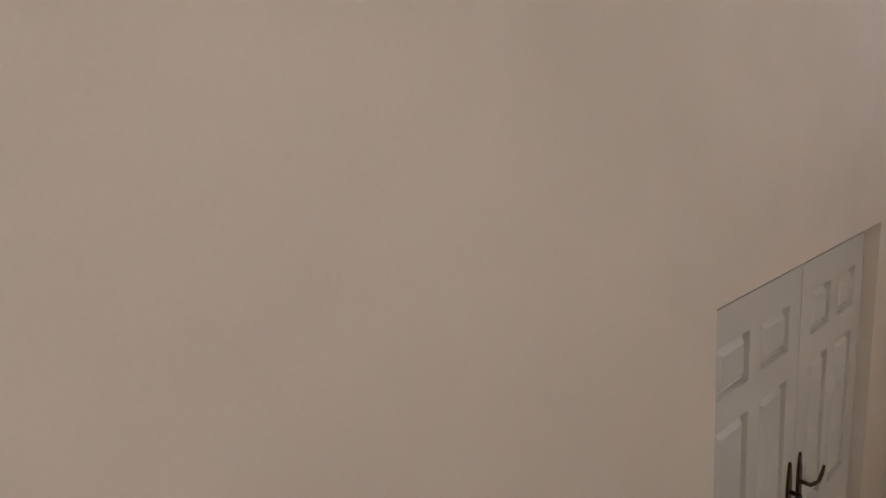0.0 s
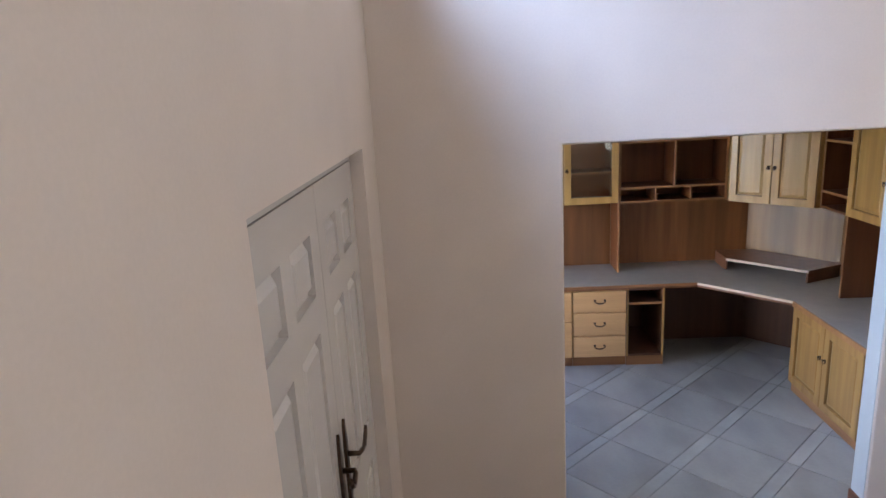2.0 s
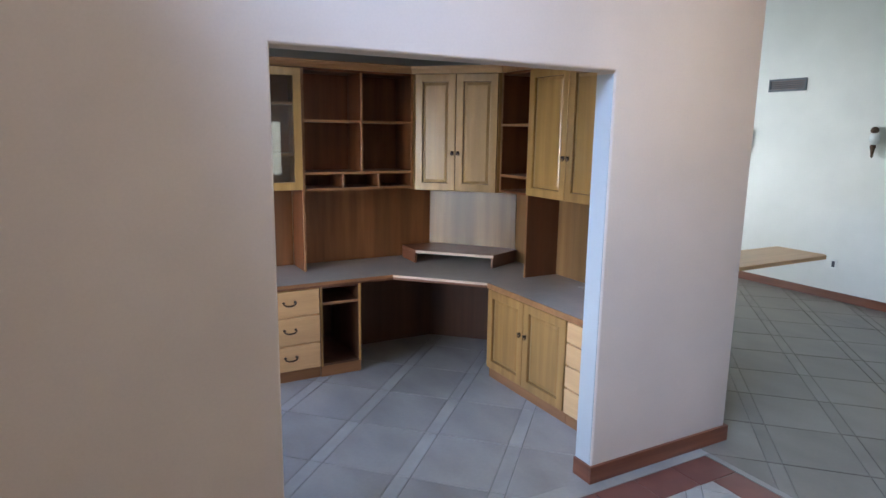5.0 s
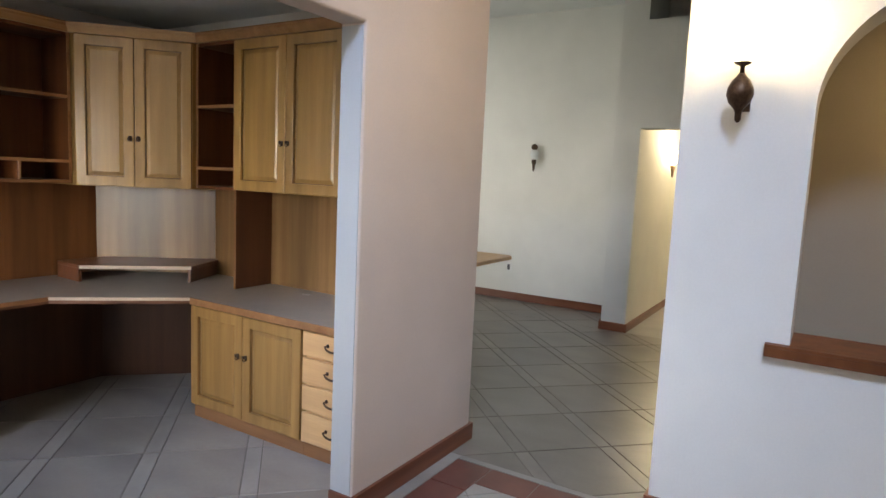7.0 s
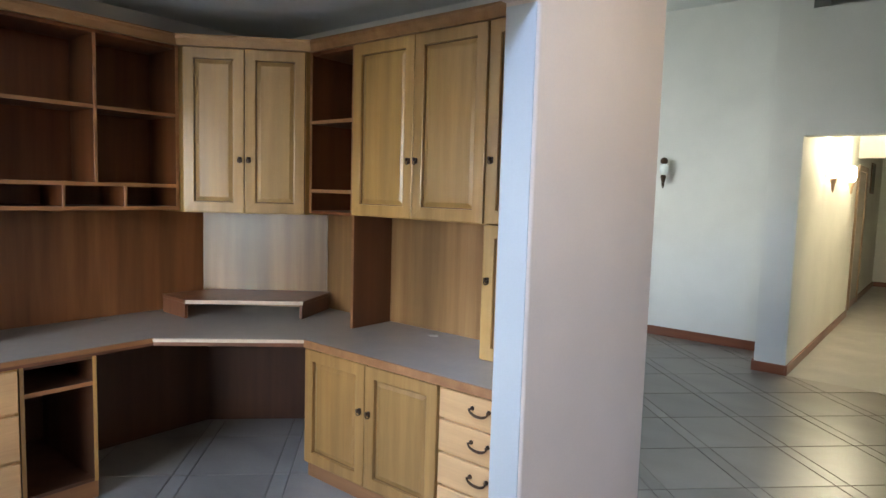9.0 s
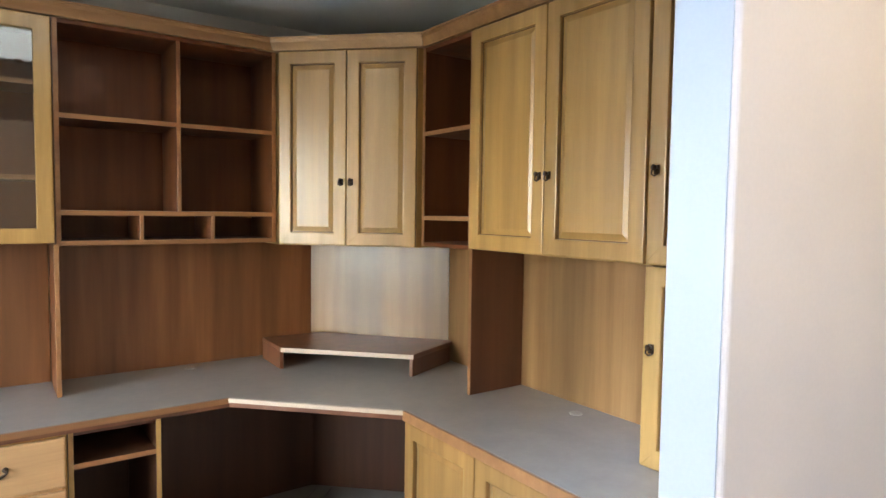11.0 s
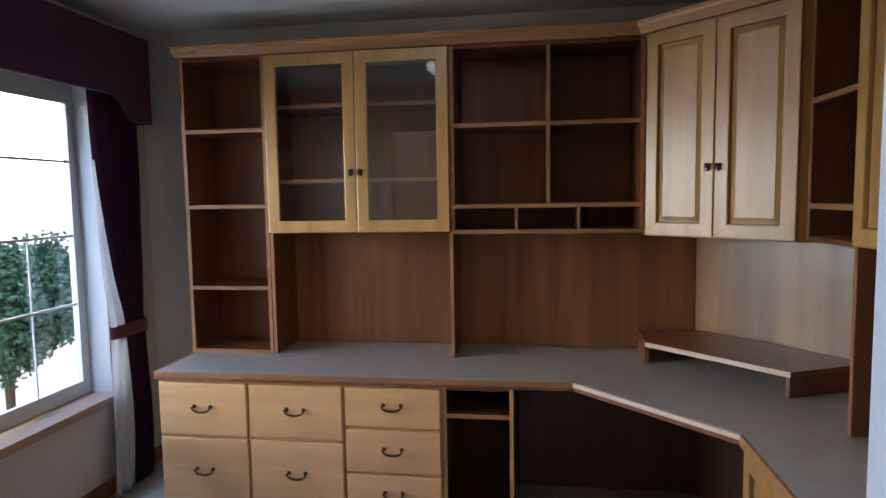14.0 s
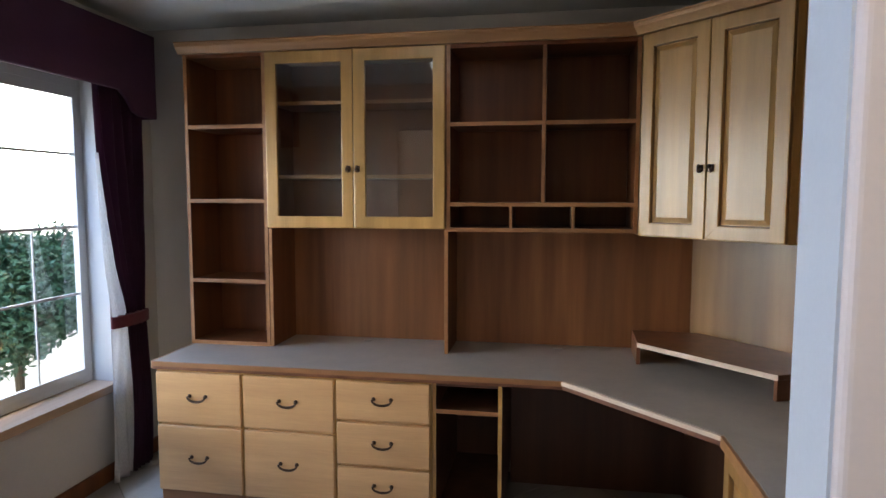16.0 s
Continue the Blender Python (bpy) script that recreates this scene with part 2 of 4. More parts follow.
def ring(bm, x0, x1, z0, z1, st, ya, yb):
    """A closed rectangular frame in the x-z plane, one piece."""
    quad = lambda e, y: [bm.verts.new(p) for p in ((x0 + e, y, z0 + e), (x1 - e, y, z0 + e), (x1 - e, y, z1 - e), (x0 + e, y, z1 - e))]
    loops = [quad(0, ya), quad(st, ya), quad(st, yb), quad(0, yb)]
    for a, b in zip(loops, loops[1:] + loops[:1]):
        for k in range(4):
            bm.faces.new((a[k], a[(k + 1) % 4], b[(k + 1) % 4], b[k]))
    bmesh.ops.recalc_face_normals(bm, faces=bm.faces)


def tube(bm, pts, r, seg=8):
    """A round bar along points, with closed ends."""
    rings = []
    pts = [Vector(p) for p in pts]
    for i, p in enumerate(pts):
        d = (pts[min(i + 1, len(pts) - 1)] - pts[max(i - 1, 0)]).normalized()
        s = d.cross(Vector((0.3, 0.2, 0.93))).normalized()
        u = d.cross(s)
        rr = r[i] if isinstance(r, (list, tuple)) else r
        rings.append([bm.verts.new(p + rr * (math.cos(a) * s + math.sin(a) * u)) for a in (2 * math.pi * k / seg for k in range(seg))])
    for a, b in zip(rings, rings[1:]):
        for k in range(seg):
            bm.faces.new((a[k], a[(k + 1) % seg], b[(k + 1) % seg], b[k]))
    bm.faces.new(rings[0][::-1])
    bm.faces.new(rings[-1])


def lathe(bm, profile, seg=24, m=Matrix()):
    rings = [[bm.verts.new(m @ Vector((r * math.cos(2 * math.pi * k / seg), r * math.sin(2 * math.pi * k / seg), z))) for k in range(seg)] for r, z in profile]
    for a, b in zip(rings, rings[1:]):
        for k in range(seg):
            bm.faces.new((a[k], a[(k + 1) % seg], b[(k + 1) % seg], b[k]))
    bm.faces.new(rings[0][::-1])
    bm.faces.new(rings[-1])


def part(name, bm, mat, parent=None, label="", bev=0.0, seg=2, smooth=False):
    """One bmesh as one mesh object, under its thing if one is given."""
    if bev:
        bmesh.ops.bevel(bm, geom=list(bm.edges), offset=bev, segments=seg, profile=0.7, affect="EDGES", clamp_overlap=True)
    me = bpy.data.meshes.new(name)
    bm.to_mesh(me)
    bm.free()
    me.materials.append(mat)
    if smooth:
        for p in me.polygons:
            p.use_smooth = True
    ob = new(name, me)
    ob.parent = parent
    return tagged(ob, label)


def boxpart(name, mat, parent, dims, label="", bev=0.0015, seg=1):
    bm = bmesh.new()
    box(bm, *dims)
    return part(name, bm, mat, parent, label, bev, seg)


def thing(name, m, label, category, group=""):
    ob = new(name)
    ob.empty_display_size = 0.1
    ob.matrix_world = m
    return tagged(ob, label, category, group)


def setting(name, bm, mat, label, bev=0.0):
    return tagged(part(name, bm, mat, None, label, bev), label, "", "", "structure")


# ---- walls, ceilings ----
HALL_H, ROOM_H, FAR_H = 5.2, 2.56, 3.58
WALL_Y, ENTRY_X = -0.035, -0.945
# the entry wall stands two degrees out of square
ENTRY_TURN = pose(-0.955, WALL_Y, 0, 0, 0, 2.0) @ pose(0.955, -WALL_Y, 0)

bm = bmesh.new()
prism(bm, [(-1.0, 0), (0, 0), (0, 2.168), (1.655, 2.168), (1.655, 0), (2.735, 0), (2.735, HALL_H), (-1.0, HALL_H)], "y", WALL_Y, 0.10)
rim = [e for e in bm.edges if all(0.0 <= v.co.x <= 2.77 for v in e.verts) and not all(v.co.z > 5 for v in e.verts)
       and not all(v.co.z < 0.01 for v in e.verts) and abs(e.verts[0].co.y - e.verts[1].co.y) < 0.01]
bmesh.ops.bevel(bm, geom=rim, offset=0.012, segments=4, profile=0.5, affect="EDGES")
setting("wall_study_front", bm, TAN, "tan painted wall with a wide square opening")

# pale face laid on the right jamb, window light put into its colour
bm = bmesh.new()
box(bm, 1.651, -0.024, 0.0, 1.660, 0.090, 2.156)
setting("lit_jamb_face", bm, TRIMW, "pale face on the jamb of the opening, daylight put into its colour")

DOOR_Y0, DOOR_Y1, DOOR_Z = -2.05, -0.45, 2.238
bm = bmesh.new()
prism(bm, [(-7.0, 0), (DOOR_Y0, 0), (DOOR_Y0, DOOR_Z), (DOOR_Y1, DOOR_Z), (DOOR_Y1, 0), (0.11, 0), (0.11, 3.55), (-7.0, 3.55)], "x", ENTRY_X, -1.20)
setting("wall_entry", bm, TAN, "tan painted wall with a recessed double door").matrix_world = ENTRY_TURN
bm = bmesh.new()
box(bm, -1.20, -7.0, 3.55, ENTRY_X, -2.75, HALL_H)
box(bm, -1.20, -0.20, 3.55, ENTRY_X, 0.11, HALL_H)
box(bm, -1.20, -2.75, 4.95, ENTRY_X, -0.20, HALL_H)
setting("wall_entry_upper", bm, TAN, "tan painted upper wall round a high window").matrix_world = ENTRY_TURN

bm = bmesh.new()
box(bm, -1.2, -7.15, 0, 2.86, -7.0, HALL_H)
setting("wall_south", bm, TAN, "tan painted hall end wall")

# niche wall with a round-headed recess
NX, NC, NR, NZ0, NSP = 2.50, -2.12, 0.47, 0.905, 1.885
arch = [(NC + NR * math.cos(a), NSP + NR * math.sin(a)) for a in (math.pi * k / 28 for k in range(29))]
half = len(arch) // 2
bm = bmesh.new()
prism(bm, [(-1.14, 0), (-1.14, HALL_H), (NC, HALL_H), *arch[half::-1], (NC + NR, NZ0), (NC, NZ0), (NC, 0)], "x", NX, NX + 0.30)
setting("wall_niche_north", bm, CREAM, "off-white painted wall with a round-arched recess")
bm = bmesh.new()
prism(bm, [(NC, 0), (NC, NZ0), (NC - NR, NZ0), *arch[:half - 1:-1], (NC, HALL_H), (-4.8, HALL_H), (-4.8, 0)], "x", NX, NX + 0.30)
setting("wall_niche_south", bm, CREAM, "off-white painted wall with a round-arched recess")
# the upper opening is added for the hall fill lamp
bm = bmesh.new()
prism(bm, [(-4.8, 0), (-4.8, 1.0), (-6.6, 1.0), (-6.6, 2.05), (-4.8, 2.05), (-4.8, 3.2), (-6.4, 3.2), (-6.4, 4.8), (-4.8, 4.8), (-4.8, HALL_H), (-7.0, HALL_H), (-7.0, 0)], "x", NX, NX + 0.30)
setting("wall_niche_window", bm, CREAM, "off-white painted wall with a low window opening and an added unseen high one")
bm = bmesh.new()
box(bm, NX + 0.005, -1.14, 3.1, NX + 0.245, 0.0, HALL_H)
setting("wall_beam", bm, CREAM, "off-white painted wall above the wide opening")
# closed alcove added behind the arch to keep its inside dim
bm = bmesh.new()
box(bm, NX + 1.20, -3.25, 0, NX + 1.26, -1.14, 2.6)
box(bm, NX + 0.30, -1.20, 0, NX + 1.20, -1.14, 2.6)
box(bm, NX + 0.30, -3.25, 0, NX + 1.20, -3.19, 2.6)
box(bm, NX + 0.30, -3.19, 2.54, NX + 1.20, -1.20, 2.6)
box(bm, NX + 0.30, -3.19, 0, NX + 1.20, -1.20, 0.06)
setting("wall_alcove", bm, ALCOVE_SHADE, "alcove walls behind the arch, shade put into their khaki paint")

bm = bmesh.new()
box(bm, -1.2, -7.15, HALL_H, 2.88, 0.11, HALL_H + 0.12)
setting("ceiling_hall", bm, CEIL, "white painted high hall ceiling")
bm = bmesh.new()
box(bm, -1.25, 0.11, ROOM_H, 2.76, 2.92, ROOM_H + 0.12)
setting("ceiling_study", bm, CEIL, "white painted study ceiling")

bm = bmesh.new()
box(bm, -1.25, 2.745, 0, 2.76, 2.92, ROOM_H)
setting("wall_study_back", bm, GREYW, "grey-beige painted wall behind the built-in cabinets")
bm = bmesh.new()
box(bm, 2.62, 0.10, 0, 2.735, 2.745, FAR_H)
setting("wall_study_side", bm, CREAM, "off-white painted wall beside the built-in cabinets")
WY0, WY1, WZ0, WZ1 = 0.60, 2.335, 0.545, 2.20
bm = bmesh.new()
box(bm, -1.25, 0.11, 0, -1.05, WY0, ROOM_H)
box(bm, -1.25, WY1, 0, -1.05, 2.745, ROOM_H)
box(bm, -1.25, WY0, 0, -1.05, WY1, WZ0 - 0.045)
box(bm, -1.25, WY0, WZ1, -1.05, WY1, ROOM_H)
setting("wall_window", bm, GREYW, "grey-beige painted wall with a wide window")

bm = bmesh.new()
box(bm, 6.89, 0.23, 0, 7.04, 6.0, FAR_H)
setting("wall_far", bm, CREAM, "off-white painted wall of the far room")
bm = bmesh.new()
box(bm, 6.10, -0.03, 0, 10.0, 0.23, FAR_H)
box(bm, 10.0, 0.03, 0, 14.2, 0.23, 2.5)
setting("wall_hallway", bm, CREAM, "off-white painted hallway wall with two lamps")
bm = bmesh.new()
box(bm, 6.10, -1.45, 2.12, 6.28, -0.03, 3.19)
box(bm, 6.10, -4.0, 0, 6.28, -1.45, FAR_H)
setting("wall_hallway_front", bm, CREAM, "off-white wall with a square hallway opening below a plant ledge")
bm = bmesh.new()
box(bm, 6.28, -1.45, 3.13, 6.95, -0.03, 3.19)
box(bm, 6.90, -1.45, 3.19, 6.95, -0.03, FAR_H)
setting("wall_ledge", bm, CREAM, "off-white painted plant ledge recess over the hallway opening")
bm = bmesh.new()
box(bm, 6.28, -1.55, 0, 14.2, -1.45, 2.5)
box(bm, 14.2, -1.55, 0, 14.3, 0.5, 2.5)
setting("wall_hallway_end", bm, CREAM, "off-white painted hallway walls")
bm = bmesh.new()
box(bm, 10.0, -1.45, 2.16, 10.15, 0.03, 2.5)
setting("wall_hallway_header", bm, CREAM, "off-white header across the hallway")
bm = bmesh.new()
box(bm, 6.28, -1.55, 2.5, 14.3, 0.23, 2.6)
setting("ceiling_hallway", bm, CEIL, "white painted hallway ceiling")
bm = bmesh.new()
box(bm, 2.735, -4.0, FAR_H, 7.04, 6.15, FAR_H + 0.12)
setting("ceiling_far", bm, CEIL, "white painted far room ceiling")
bm = bmesh.new()
box(bm, 2.66, 6.0, 0, 7.04, 6.15, FAR_H)
box(bm, 2.66, 2.92, 0, 2.76, 6.0, 0.8)
box(bm, 2.66, 2.92, 3.0, 2.76, 6.0, FAR_H)
box(bm, 2.66, 2.92, 0.8, 2.76, 3.45, 3.0)
box(bm, 2.66, 5.75, 0.8, 2.76, 6.0, 3.0)
box(bm, 2.88, -4.15, 0, 6.4, -4.0, FAR_H)
setting("wall_far_closing", bm, CREAM, "off-white painted outer walls of the far room")

# ---- baseboards ----
def baseboard(name, runs, h=0.10, mat=REDW):
    bm = bmesh.new()
    for x0, y0, x1, y1 in runs:
        prism_box = (min(x0, x1), min(y0, y1), 0.0, max(x0, x1), max(y0, y1), h)
        box(bm, *prism_box)
    return setting(name, bm, mat, "red-brown stained wooden baseboard", 0.004)


baseboard("baseboard", [(1.637, WALL_Y - 0.018, 2.753, WALL_Y), (2.735, WALL_Y, 2.753, 2.9), (1.637, WALL_Y, 1.650, 0.09)])
baseboard("baseboard", [(ENTRY_X, WALL_Y - 0.018, -0.005, WALL_Y)])
baseboard("baseboard", [(ENTRY_X, DOOR_Y1 + 0.002, ENTRY_X + 0.018, WALL_Y - 0.02), (ENTRY_X, -7.0, ENTRY_X + 0.018, DOOR_Y0 - 0.002)]).matrix_world = ENTRY_TURN
baseboard("baseboard", [(NX - 0.018, -7.0, NX, -1.122), (NX, -1.14, NX + 0.36, -1.122)])
baseboard("baseboard", [(6.872, 0.248, 6.89, 6.0), (6.10, 0.23, 6.89, 0.248)])
baseboard("baseboard", [(6.082, -0.03, 6.10, 0.248), (6.082, -0.048, 10.0, -0.03), (10.0, 0.012, 14.2, 0.03), (14.182, -1.45, 14.2, 0.012)], 0.09)
baseboard("baseboard", [(-1.05, 0.2, -1.032, 2.72)], 0.09, OAK)

# ---- double entry door ----
door = tagged(new("door_1"), "white painted six-panel double door with bronze handles", "door", "", "structure")
door.matrix_world = ENTRY_TURN @ pose(-1.005, 0, 0)


def door_leaf(y0, y1, handle_at):
    w = y1 - y0
    st, mul = 0.115, 0.10
    rows = [(0.24, 0.80), (0.98, 1.72), (1.845, 2.045)]
    bm = bmesh.new()
    top = DOOR_Z - 0.05
    box(bm, -0.04, y0, 0.01, 0.0, y0 + st, top)
    box(bm, -0.04, y1 - st, 0.01, 0.0, y1, top)
    box(bm, -0.04, y0 + w / 2 - mul / 2, 0.01, 0.0, y0 + w / 2 + mul / 2, top)
    zs = [0.01] + [z for r in rows for z in r] + [top]
    for a, b in zip(zs[::2], zs[1::2]):
        for c, d in ((y0 + st, y0 + w / 2 - mul / 2), (y0 + w / 2 + mul / 2, y1 - st)):
            box(bm, -0.04, c, a, 0.0, d, b)
    leaf = part("leaf", bm, DOORW, door)
    for a, b in rows:
        for c, d in ((y0 + st, y0 + w / 2 - mul / 2), (y0 + w / 2 + mul / 2, y1 - st)):
            bm = bmesh.new()
            box(bm, -0.038, c, a, -0.027, d, b)
            panel = [[bm.verts.new((-0.027, c + e, a + e)), bm.verts.new((-0.027, d - e, a + e)), bm.verts.new((-0.027, d - e, b - e)), bm.verts.new((-0.027, c + e, b - e))] for e in (0.012,)]
            top_loop = [bm.verts.new((-0.002, c + 0.042, a + 0.042)), bm.verts.new((-0.002, d - 0.042, a + 0.042)), bm.verts.new((-0.002, d - 0.042, b - 0.042)), bm.verts.new((-0.002, c + 0.042, b - 0.042))]
            for k in range(4):
                bm.faces.new((panel[0][k], panel[0][(k + 1) % 4], top_loop[(k + 1) % 4], top_loop[k]))
            bm.faces.new(top_loop)
            part("panel", bm, DOORW, leaf)
    side = 1 if handle_at > (y0 + y1) / 2 else -1
    bm = bmesh.new()
    prism(bm, [(handle_at - 0.009, 0.90), (handle_at + 0.009, 0.90), (handle_at + 0.020, 0.96), (handle_at + 0.020, 1.21), (handle_at + 0.010, 1.29), (handle_at, 1.315), (handle_at - 0.010, 1.29), (handle_at - 0.020, 1.21), (handle_at - 0.020, 0.96)], "x", 0.0, 0.012)
    plate = part("plate", bm, BRONZE, leaf, "dark bronze handle plate", 0.003)
    bm = bmesh.new()
    tube(bm, [(0.01, handle_at, 1.17), (0.055, handle_at, 1.17), (0.06, handle_at - side * 0.02, 1.17), (0.062, handle_at - side * 0.07, 1.155), (0.062, handle_at - side * 0.11, 1.18), (0.064, handle_at - side * 0.125, 1.215)], [0.011, 0.010, 0.010, 0.009, 0.009, 0.006])
    part("lever", bm, BRONZE, leaf, "curved dark bronze lever", smooth=True)


mid = -1.205
door_leaf(DOOR_Y0 + 0.012, mid - 0.002, mid - 0.055)
door_leaf(mid + 0.002, DOOR_Y1 - 0.012, mid + 0.055)
bm = bmesh.new()
box(bm, -0.15, DOOR_Y0, 0, -0.045, DOOR_Y0 + 0.03, DOOR_Z)
box(bm, -0.15, DOOR_Y1 - 0.03, 0, -0.045, DOOR_Y1, DOOR_Z)
box(bm, -0.15, DOOR_Y0 + 0.03, DOOR_Z - 0.045, 0.0, DOOR_Y1 - 0.03, DOOR_Z)
box(bm, -0.15, DOOR_Y0 + 0.03, 0, -0.10, DOOR_Y1 - 0.03, DOOR_Z - 0.045)
part("frame", bm, DOORW, door)

# ---- high hall window over the door ----
high = tagged(new("window_2"), "high white-framed hall window", "window", "", "structure")
high.matrix_world = ENTRY_TURN @ pose(-1.18, -1.475, 3.55)
bm = bmesh.new()
for y0, y1, z0, z1 in ((-1.275, -1.215, 0, 1.4), (1.215, 1.275, 0, 1.4), (-1.215, 1.215, 0, 0.06), (-1.215, 1.215, 1.34, 1.4), (-0.02, 0.02, 0.06, 1.34)):
    box(bm, -0.02, y0, z0, 0.03, y1, z1)
part("window_frame", bm, TRIMW, high)
# unseen window added where the far room fill lamp stands
far_win = tagged(new("window_3"), "unseen white-framed window added for the far room fill lamp", "window", "", "structure")
far_win.matrix_world = pose(2.70, 4.6, 0.8, 0, 0, 90)
bm = bmesh.new()
for x0, x1, z0, z1 in ((-1.15, -1.07, 0, 2.2), (1.07, 1.15, 0, 2.2), (-1.07, 1.07, 0, 0.08), (-1.07, 1.07, 2.12, 2.2), (-0.03, 0.03, 0.08, 2.12)):
    box(bm, x0, -0.02, z0, x1, 0.03, z1)
part("window_frame", bm, TRIMW, far_win)

# ---- study window ----
win = tagged(new("window_1"), "grey-framed sliding window with thin grilles and bright daylight outside", "window", "", "structure")
win.matrix_world = pose(-1.20, 0, 0)
bm = bmesh.new()
box(bm, -0.04, WY0, WZ0, 0.02, WY0 + 0.032, WZ1)
box(bm, -0.04, WY1 - 0.032, WZ0, 0.02, WY1, WZ1)
box(bm, -0.04, WY0 + 0.032, WZ0, 0.02, WY1 - 0.032, WZ0 + 0.04)
box(bm, -0.04, WY0 + 0.032, WZ1 - 0.05, 0.02, WY1 - 0.032, WZ1)
part("window_frame", bm, ALU, win, "", 0.003)
for y0, y1, dx in ((WY0 + 0.032, 1.668, -0.012), (1.632, WY1 - 0.032, 0.012)):
    bm = bmesh.new()
    za, zb = WZ0 + 0.04, WZ1 - 0.05
    for c, d, e, f in ((y0, y0 + 0.034, za, zb), (y1 - 0.034, y1, za, zb), (y0 + 0.034, y1 - 0.034, za, za + 0.04), (y0 + 0.034, y1 - 0.034, zb - 0.05, zb)):
        box(bm, dx - 0.011, c, e, dx + 0.011, d, f)
    sash = part("sash", bm, ALU, win, "", 0.002)
    bm = bmesh.new()
    for z in (1.045, 1.41, 1.80):
        box(bm, dx - 0.004, y0 + 0.034, z - 0.007, dx + 0.004, y1 - 0.034, z + 0.007)
    box(bm, dx - 0.0035, (y0 + y1) / 2 - 0.004, za + 0.04, dx + 0.0035, (y0 + y1) / 2 + 0.004, 1.403)
    part("grille", bm, ALU, sash)
    bm = bmesh.new()
    box(bm, dx - 0.008, y0 + 0.03, za + 0.035, dx - 0.005, y1 - 0.03, zb - 0.045)
    pane = part("pane", bm, GLASS, sash)
    pane.visible_shadow = False
bm = bmesh.new()
prism(bm, [(-0.05, WY0), (0.152, WY0), (0.152, WY0 - 0.04), (0.19, WY0 - 0.04), (0.19, WY1 + 0.04), (0.152, WY1 + 0.04), (0.152, WY1), (-0.05, WY1)], "z", WZ0 - 0.045, WZ0)
part("window_sill", bm, SILLW, win, "varnished wooden sill", 0.004)
bm = bmesh.new()
box(bm, 0.02, WY1 - 0.008, WZ0, 0.148, WY1 - 0.002, WZ1)
box(bm, 0.02, WY0 + 0.002, WZ0, 0.148, WY0 + 0.008, WZ1)
part("reveal", bm, TRIMW, win, "white painted window reveal")

# ---- study cabinets: local x runs along the front, y into the depth, z up ----
def knob(parent, x, z, y):
    bm = bmesh.new()
    box(bm, x - 0.010, y - 0.003, z - 0.014, x + 0.010, y, z + 0.014)
    tube(bm, [(x, y, z + 0.006), (x, y - 0.012, z + 0.006), (x, y - 0.02, z + 0.006)], [0.005, 0.006, 0.010])
    tube(bm, [(x - 0.012, y - 0.008, z + 0.002), (x - 0.012, y - 0.012, z - 0.014), (x, y - 0.014, z - 0.020), (x + 0.012, y - 0.012, z - 0.014), (x + 0.012, y - 0.008, z + 0.002)], 0.003, 6)
    part("knob", bm, BRONZE, parent, "dark bronze drop knob", smooth=True)


def pull(parent, x, z, y):
    bm = bmesh.new()
    for s in (-1, 1):
        lathe(bm, [(0.010, 0.0), (0.010, 0.004), (0.005, 0.008), (0.004, 0.018)], 10, Matrix.Translation((x + s * 0.042, y, z + 0.010)) @ Matrix.Rotation(math.pi / 2, 4, "X"))
    arc = [(x + 0.048 * math.cos(a), y - 0.019, z + 0.012 - 0.026 * math.sin(a)) for a in (math.pi * k / 10 for k in range(11))]
    tube(bm, arc, [0.004, 0.0042, 0.005, 0.0055, 0.006, 0.006, 0.006, 0.0055, 0.005, 0.0042, 0.004], 8)
    part("handle", bm, BRONZE, parent, "dark bronze bail handle", smooth=True)


def panel_door(parent, x0, x1, z0, z1, knob_x, knob_z, glass=False, y=-0.021, mat=None):
    mat = mat or MAPLE
    st = 0.062
    bm = bmesh.new()
    ring(bm, x0, x1, z0, z1, st, y, y + 0.020)
    bmesh.ops.bevel(bm, geom=[e for e in bm.edges if all(abs(v.co.y - y) < 1e-5 for v in e.verts)], offset=0.005, segments=2, profile=0.6, affect="EDGES")
    leaf = part("door", bm, mat, parent)
    a, b, c, d = x0 + st, x1 - st, z0 + st, z1 - st
    bm = bmesh.new()
    if glass:
        box(bm, a - 0.005, y + 0.010, c - 0.005, b + 0.005, y + 0.014, d + 0.005)
        pane = part("pane", bm, GLASS, leaf)
        pane.visible_shadow = False
    else:
        box(bm, a - 0.004, y + 0.017, c - 0.004, b + 0.004, y + 0.0195, d + 0.004)
        e, f = 0.007, 0.028
        lo = [bm.verts.new(p) for p in ((a + e, y + 0.017, c + e), (b - e, y + 0.017, c + e), (b - e, y + 0.017, d - e), (a + e, y + 0.017, d - e))]
        hi = [bm.verts.new(p) for p in ((a + f, y + 0.0095, c + f), (b - f, y + 0.0095, c + f), (b - f, y + 0.0095, d - f), (a + f, y + 0.0095, d - f))]
        for k in range(4):
            bm.faces.new((lo[k], lo[(k + 1) % 4], hi[(k + 1) % 4], hi[k]))
        bm.faces.new(hi)
        bmesh.ops.recalc_face_normals(bm, faces=bm.faces)
        part("panel", bm, mat, leaf)
        # thin dark ring set in the groove round the raised panel
        bm = bmesh.new()
        ring(bm, a - 0.001, b + 0.001, c - 0.001, d + 0.001, 0.0045, y + 0.0150, y + 0.0166)
        part("groove", bm, GROOVE, leaf, "thin darker ring in the panel groove")
    knob(leaf, knob_x, knob_z, y)
    return leaf


